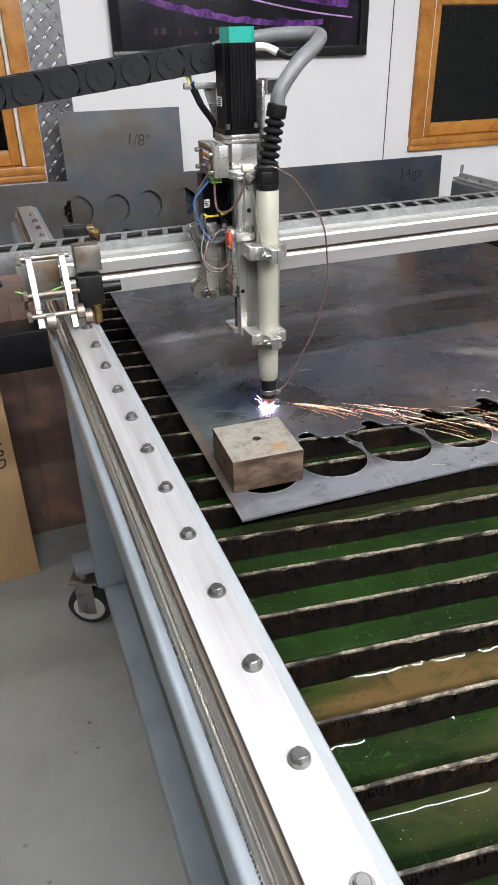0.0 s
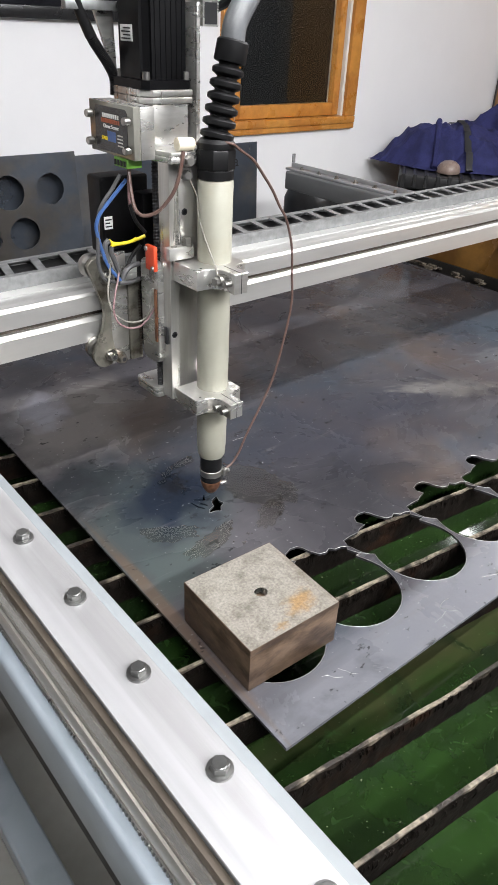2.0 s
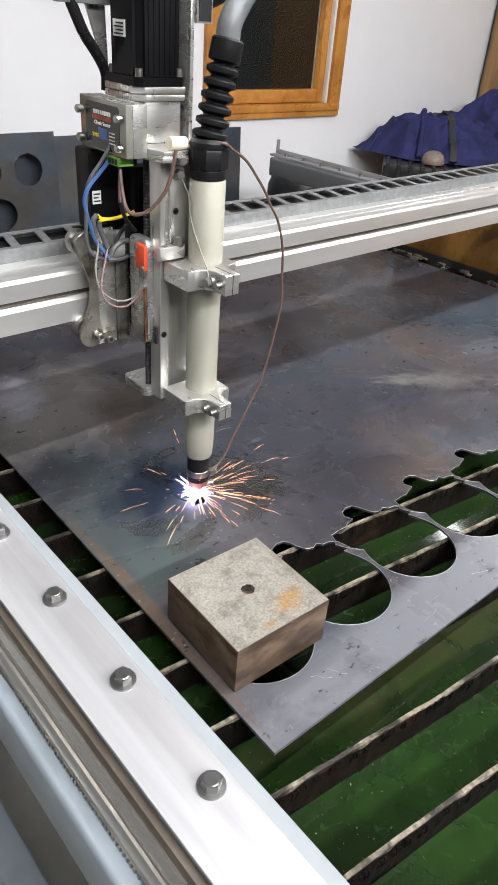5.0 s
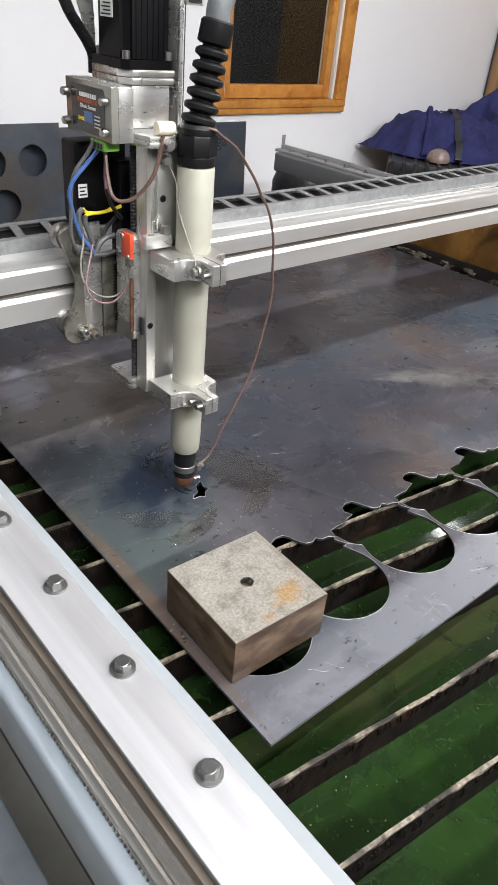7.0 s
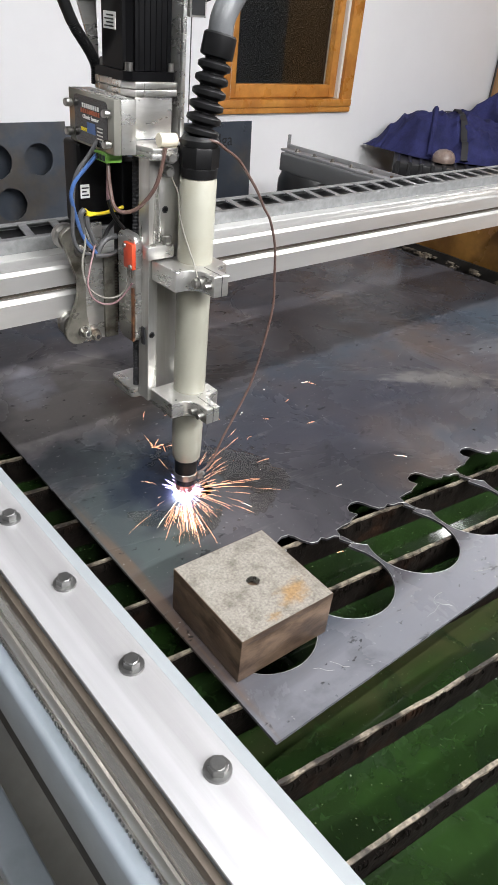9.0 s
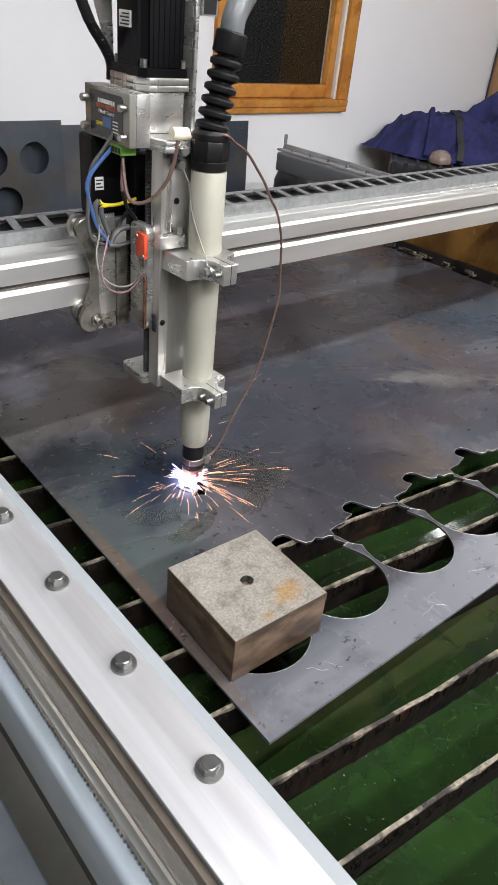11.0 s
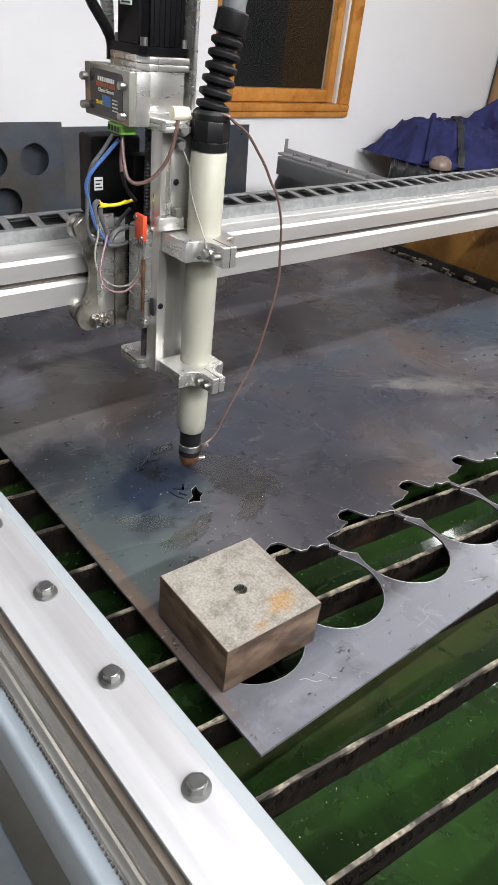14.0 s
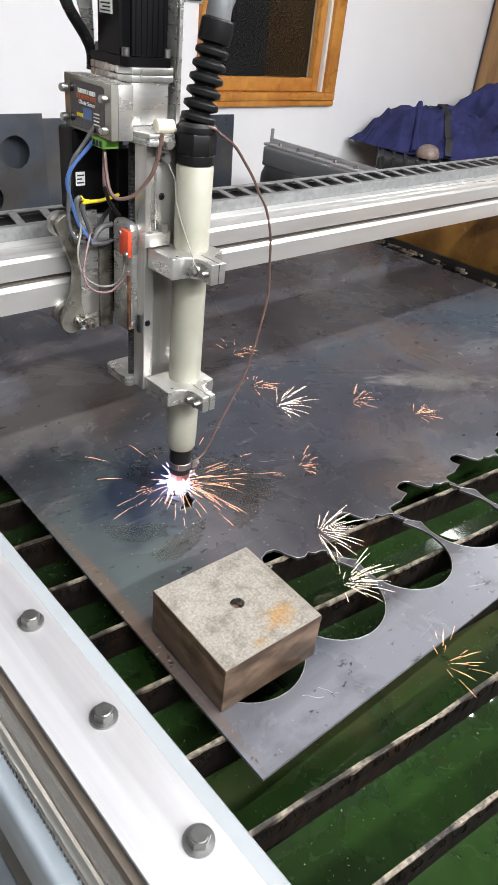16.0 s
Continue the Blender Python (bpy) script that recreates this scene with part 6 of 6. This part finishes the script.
# ---- arc and sparks ----
def streak(bm, p, d, ln, r):
    d = d.normalized()
    a = d.orthogonal().normalized()
    b_ = d.cross(a)
    sag = Vector((0, 0, -0.12 * ln))
    tip0, tip1 = bm.verts.new(p), bm.verts.new(p + d * ln + sag)
    mid = [bm.verts.new(p + d * ln * 0.6 + sag * 0.3 + r * (a * math.cos(k * 2.0944) + b_ * math.sin(k * 2.0944))) for k in range(3)]
    for k in range(3):
        bm.faces.new((tip0, mid[k], mid[(k + 1) % 3]))
        bm.faces.new((tip1, mid[(k + 1) % 3], mid[k]))


def build_sparks():
    rng = random.Random(7)
    arc = thing("plasma_arc", "white-violet plasma arc under the torch tip", "plasma arc")
    bm = B()
    lathe(bm, [(0.003, 0.0090), (0.0068, 0.0065), (0.0100, 0.0028), (0.0105, 0.0005), (0.007, 0.0)], 18)
    part("core", bm, M_ARC, arc)
    bm = B()
    for k in range(46):
        a, e = rng.uniform(0, 6.28), rng.uniform(0.0, 0.8)
        d = Vector((math.cos(a) * math.cos(e), math.sin(a) * math.cos(e), math.sin(e)))
        streak(bm, Vector((0, 0, 0.002)) + d * 0.005, d, rng.uniform(0.008, 0.024), 0.0007)
    part("halo", bm, M_ARC2, arc, "violet flicker")
    fans = []
    for name, label, far, count, wide in (("spark_fan", "dense fan of orange sparks thrown from the cut", 1.0, 1.0, 0.27), ("spark_plume", "short plume of orange sparks beside the torch", 0.55, 0.5, 0.38)):
        fan = thing(name, label, "sparks")
        for nm, n, m, lo, hi, r in (("orange_streaks", 560, M_SPK, 0.02, 0.24, 0.0002), ("white_streaks", 260, M_SPK2, 0.004, 0.15, 0.0002)):
            bm = B()
            for k in range(int(n * count)):
                a, e = rng.gauss(0, wide), abs(rng.gauss(0.04, 0.24))
                d = Vector((math.cos(a) * math.cos(e), math.sin(a) * math.cos(e), math.sin(e)))
                s = rng.uniform(lo, hi) * rng.uniform(0.4, 1) * far
                streak(bm, d * s + Vector((0, 0, 0.002 - 0.10 * s * s * 4)), d + Vector((0, 0, -0.3 * s)), rng.uniform(0.012, 0.070) * far, r)
            tagged(part(nm, bm, m, fan), kind="stuff")
        fans.append(fan)
    fan, plume = fans
    jet = thing("spark_jet", "thin flat jet of sparks skimming over the plate", "sparks")
    for nm, n, m in (("orange_jet", 60, M_SPK), ("white_jet", 36, M_SPK2)):
        bm = B()
        for k in range(n):
            s = rng.uniform(0.02, 0.46) if rng.random() < 0.8 else rng.uniform(0.3, 0.6)
            a = rng.gauss(0, 0.06) + (rng.uniform(-0.3, 0.45) if rng.random() < 0.12 else 0)
            d = Vector((math.cos(a), math.sin(a), rng.gauss(0.0, 0.02)))
            streak(bm, d * s + Vector((0, 0, 0.012 + 0.02 * rng.random() * s)), d, rng.uniform(0.03, 0.10), 0.00013)
        tagged(part(nm, bm, m, jet), kind="stuff")
    spray = thing("spark_spray", "small spray of sparks round the torch tip", "sparks")
    bm = B()
    for k in range(110):
        a = rng.gauss(-0.9, 1.0) if k % 5 else rng.uniform(0, 6.28)
        e = abs(rng.gauss(0.05, 0.30))
        d = Vector((math.cos(a) * math.cos(e), math.sin(a) * math.cos(e), math.sin(e)))
        s = 0.006 + abs(rng.gauss(0, 0.035))
        streak(bm, d * s + Vector((0, 0, 0.001)), d, rng.uniform(0.004, 0.040), 0.00015)
    tagged(part("short_streaks", bm, M_SPK, spray), kind="stuff")
    shower = thing("spark_shower", "scattered glowing sparks bouncing over the plate", "sparks")
    bm, bw = B(), B()
    for k in range(20):
        x, y = rng.uniform(-0.06, 0.30), rng.gauss(-0.01, 0.11)
        if math.hypot(x, y) < 0.05:
            continue
        d = Vector((rng.uniform(0.2, 1), rng.uniform(-0.7, 0.4), rng.uniform(-0.2, 0.4)))
        if -0.19 < y < -0.10 and x < 0.02:
            continue
        p = Vector((x, y, rng.uniform(0.006, 0.05)))
        if rng.random() < 0.12:
            for q in range(rng.randint(5, 14)):
                a = rng.uniform(0, 6.28)
                streak(bm, p, Vector((math.cos(a) + 0.6, math.sin(a), rng.uniform(0, 0.9))), rng.uniform(0.008, 0.03), 0.00028)
        else:
            streak(bw if k % 2 else bm, p, d, rng.uniform(0.006, 0.022), 0.00026)
    part("orange_bits", bm, M_SPK, shower)
    part("white_bits", bw, M_SPK2, shower)
    bursts = thing("spark_bursts", "spark clusters bursting on the plate", "sparks")
    for x, y, s in [(0.265, 0.216, 0.6), (0.212, 0.06, 1.2), (0.31, 0.012, 0.5), (0.364, -0.061, 0.6), (0.066, -0.159, 1.3), (0.029, -0.227, 1.2), (0.222, 0.121, 0.6), (0.028, -0.347, 0.5), (0.133, -0.06, 0.4)]:
        bm = B()
        for q in range(int(10 + 16 * s)):
            a = rng.gauss(-0.4, 0.8)
            d = Vector((math.cos(a), math.sin(a), rng.uniform(0.0, 0.5)))
            streak(bm, Vector((x, y, 0.006)) + d * rng.uniform(0, 0.022), d, rng.uniform(0.006, 0.030) * (0.4 + s), 0.00013)
        part("burst", bm, M_SPK if s < 1 else M_SPK2, bursts)
    flare = thing("pierce_flare", "large white-violet flare as the arc pierces the plate", "plasma arc")
    bm = B()
    lathe(bm, [(0.005, 0.025), (0.011, 0.022), (0.0160, 0.014), (0.0170, 0.006), (0.013, 0.001)], 22)
    part("core", bm, M_FLARE, flare)
    for nm, n, m, lo, hi, r in (("white_rays", 130, M_SPK2, 0.016, 0.050, 0.00045), ("orange_rays", 60, M_SPK, 0.020, 0.085, 0.00022)):
        bm = B()
        for k in range(n):
            a = rng.uniform(0, 6.28) if k % 3 else rng.gauss(-0.5, 0.6)
            e = abs(rng.gauss(0.1, 0.4))
            d = Vector((math.cos(a) * math.cos(e), math.sin(a) * math.cos(e), math.sin(e)))
            p = Vector((0, 0, 0.010)) + d * rng.uniform(0.012, lo + 0.012)
            ln = rng.uniform(0.006, hi)
            streak(bm, p, d, ln, r)
            if rng.random() < 0.4:
                q = p + d * ln + Vector((0, 0, -0.12 * ln))
                for _ in range(3):
                    streak(bm, q, d + Vector((rng.gauss(0, 0.7), rng.gauss(0, 0.7), rng.gauss(0, 0.4))), rng.uniform(0.003, 0.010), r * 0.7)
        tagged(part(nm, bm, m, flare), kind="stuff")
    cone = thing("spark_cone", "fine cone of sparks falling away from the cut", "sparks")
    for nm, n, m in (("orange_lines", 70, M_SPK), ("white_lines", 26, M_SPK2)):
        bm = B()
        for k in range(n):
            a, e = rng.gauss(0, 0.24), abs(rng.gauss(0.12, 0.16))
            d = Vector((math.cos(a) * math.cos(e), math.sin(a) * math.cos(e), math.sin(e)))
            streak(bm, d * rng.uniform(0.006, 0.05), d, rng.uniform(0.02, 0.055), 0.00013)
        tagged(part(nm, bm, m, cone), kind="stuff")
    return arc, fan, plume, bursts, jet, spray, shower, flare, cone


# torch offsets: seconds, across, along, up
TORCH = [(0, 0.0020, -0.0160, 0.0010), (0.5, -0.0049, -0.0094, 0.0010), (1.0, -0.0090, -0.0091, 0.0021), (1.5, -0.0125, -0.0110, 0.0145), (2.0, -0.0040, -0.0038, 0.0218), (2.5, 0.0024, 0.0021, 0.0040),
         (3.0, -0.0001, -0.0005, -0.0020), (3.5, 0, 0, 0), (4.0, -0.0014, -0.0018, 0.0002), (4.2, -0.0040, 0.0000, 0.0002), (5.1, 0.0080, 0.0060, 0.0005), (6.1, -0.0090, 0.0030, 0.0010), (6.3, -0.0115, 0.0031, 0.0175), (6.5, -0.0115, 0.0031, 0.0190), (7.0, -0.0141, 0.0041, 0.0071), (7.5, -0.0146, 0.0038, -0.0012), (8.0, -0.0143, 0.0038, -0.0006),
         (8.5, -0.0141, 0.0041, -0.0008), (9.0, -0.0217, 0.0029, -0.0015), (10.2, -0.0080, 0.0160, -0.0010), (11.5, 0.0114, 0.0181, -0.0015), (12.0, -0.0028, 0.0088, -0.0015), (12.5, -0.0129, 0.0048, -0.0018), (13.0, -0.0133, 0.0048, -0.0018), (13.5, -0.0135, 0.0044, 0.0158),
         (14.0, 0.0158, 0.0273, 0.0165), (14.5, 0.0155, 0.0268, 0.0046), (15.0, 0.0168, 0.0265, -0.0020), (15.5, 0.0157, 0.0258, -0.0004), (16.0, 0.0157, 0.0275, -0.0008)]


def torch_at(t):
    for a, c in zip(TORCH, TORCH[1:]):
        if a[0] <= t <= c[0]:
            u = (t - a[0]) / (c[0] - a[0])
            return [a[k] + u * (c[k] - a[k]) for k in (1, 2, 3)]
    return TORCH[-1][1:]


def cutting(ob, spans, turn=lambda t: 0.0, pitch=lambda t: 0.0, z=0.0012):
    """Keys a glowing thing at the cut while the arc burns; else it lies drowned in the tank."""
    ts = set()
    for a, c in spans:
        ts |= {a - 0.07, a, c, c + 0.07}
        k = a
        while k < c:
            ts.add(round(k, 2))
            k += 0.25
    ts = sorted({0.0, 16.0} | {t for t in ts if 0 <= t <= 16})
    rows = []
    for t in ts:
        on = any(a - 1e-6 <= t <= c + 1e-6 for a, c in spans)
        dx, dy, _ = torch_at(t)
        rows.append((t, pose(AX + dx, AY + dy, (PLATE_Z + z) if on else 0.70, 0, -pitch(t), turn(t))))
    walk(ob, rows)


def motions():
    walk(GANTRY, [(t, pose(0.15, BEAM_Y + dy, 1.163, 0, -0.35, 0)) for t, dx, dy, dz in TORCH])
    walk(CARRIAGE, [(t, pose(AX + dx, AY + dy, 0)) for t, dx, dy, dz in TORCH])
    walk(CHAIN, [(t, pose(AX + dx, AY + dy, dz)) for t, dx, dy, dz in TORCH])
    walk(SLIDE, [(t, pose(AX + dx, AY + dy, dz)) for t, dx, dy, dz in TORCH])
    cutting(ARC, [(0.0, 0.62), (3.96, 6.1), (8.85, 12.42), (15.97, 16.0)], lambda t: 40 * math.sin(7 * t))
    cutting(SPRAY, [(0.42, 0.62), (3.96, 6.1), (8.92, 11.5), (11.8, 12.42), (15.97, 16.0)], lambda t: 30 * math.sin(5 * t))
    cutting(FAN, [(11.1, 11.52)], lambda t: -27.0, lambda t: 8.0)
    cutting(PLUME, [(0.42, 0.60), (11.75, 12.28)], lambda t: 150.0 if t < 5 else -135.0 + 12 * math.sin(9 * t), lambda t: 12.0 if t < 5 else -14.0)
    cutting(BURSTS, [(15.97, 16.0)], z=0.002)
    cutting(FLARE, [(3.95, 4.05)])
    cutting(CONE, [(8.96, 9.05), (12.18, 12.36)], lambda t: -122.0 if t < 10 else -150.0)
    cutting(JET, [(0.0, 0.05)], lambda t: -36.0)
    cutting(SHOWER, [(3.98, 4.6), (8.75, 9.2), (11.75, 12.55)], lambda t: 0.0, z=0.002)


# ---- build ----
build_room()
build_window("window_1", *WIN[0])
build_window("window_2", *WIN[1])
build_lights()
TABLE = build_table()
build_water()
build_plate()
build_puddle()
build_block()
build_side_panel()
GANTRY = build_gantry()
CARRIAGE = build_carriage()
SLIDE = build_torch()
CHAIN = build_chain()
build_sheets()
build_diamond()
build_poster()
build_jacket()
build_left_side()
ARC, FAN, PLUME, BURSTS, JET, SPRAY, SHOWER, FLARE, CONE = build_sparks()
build_slats(TABLE)
motions()
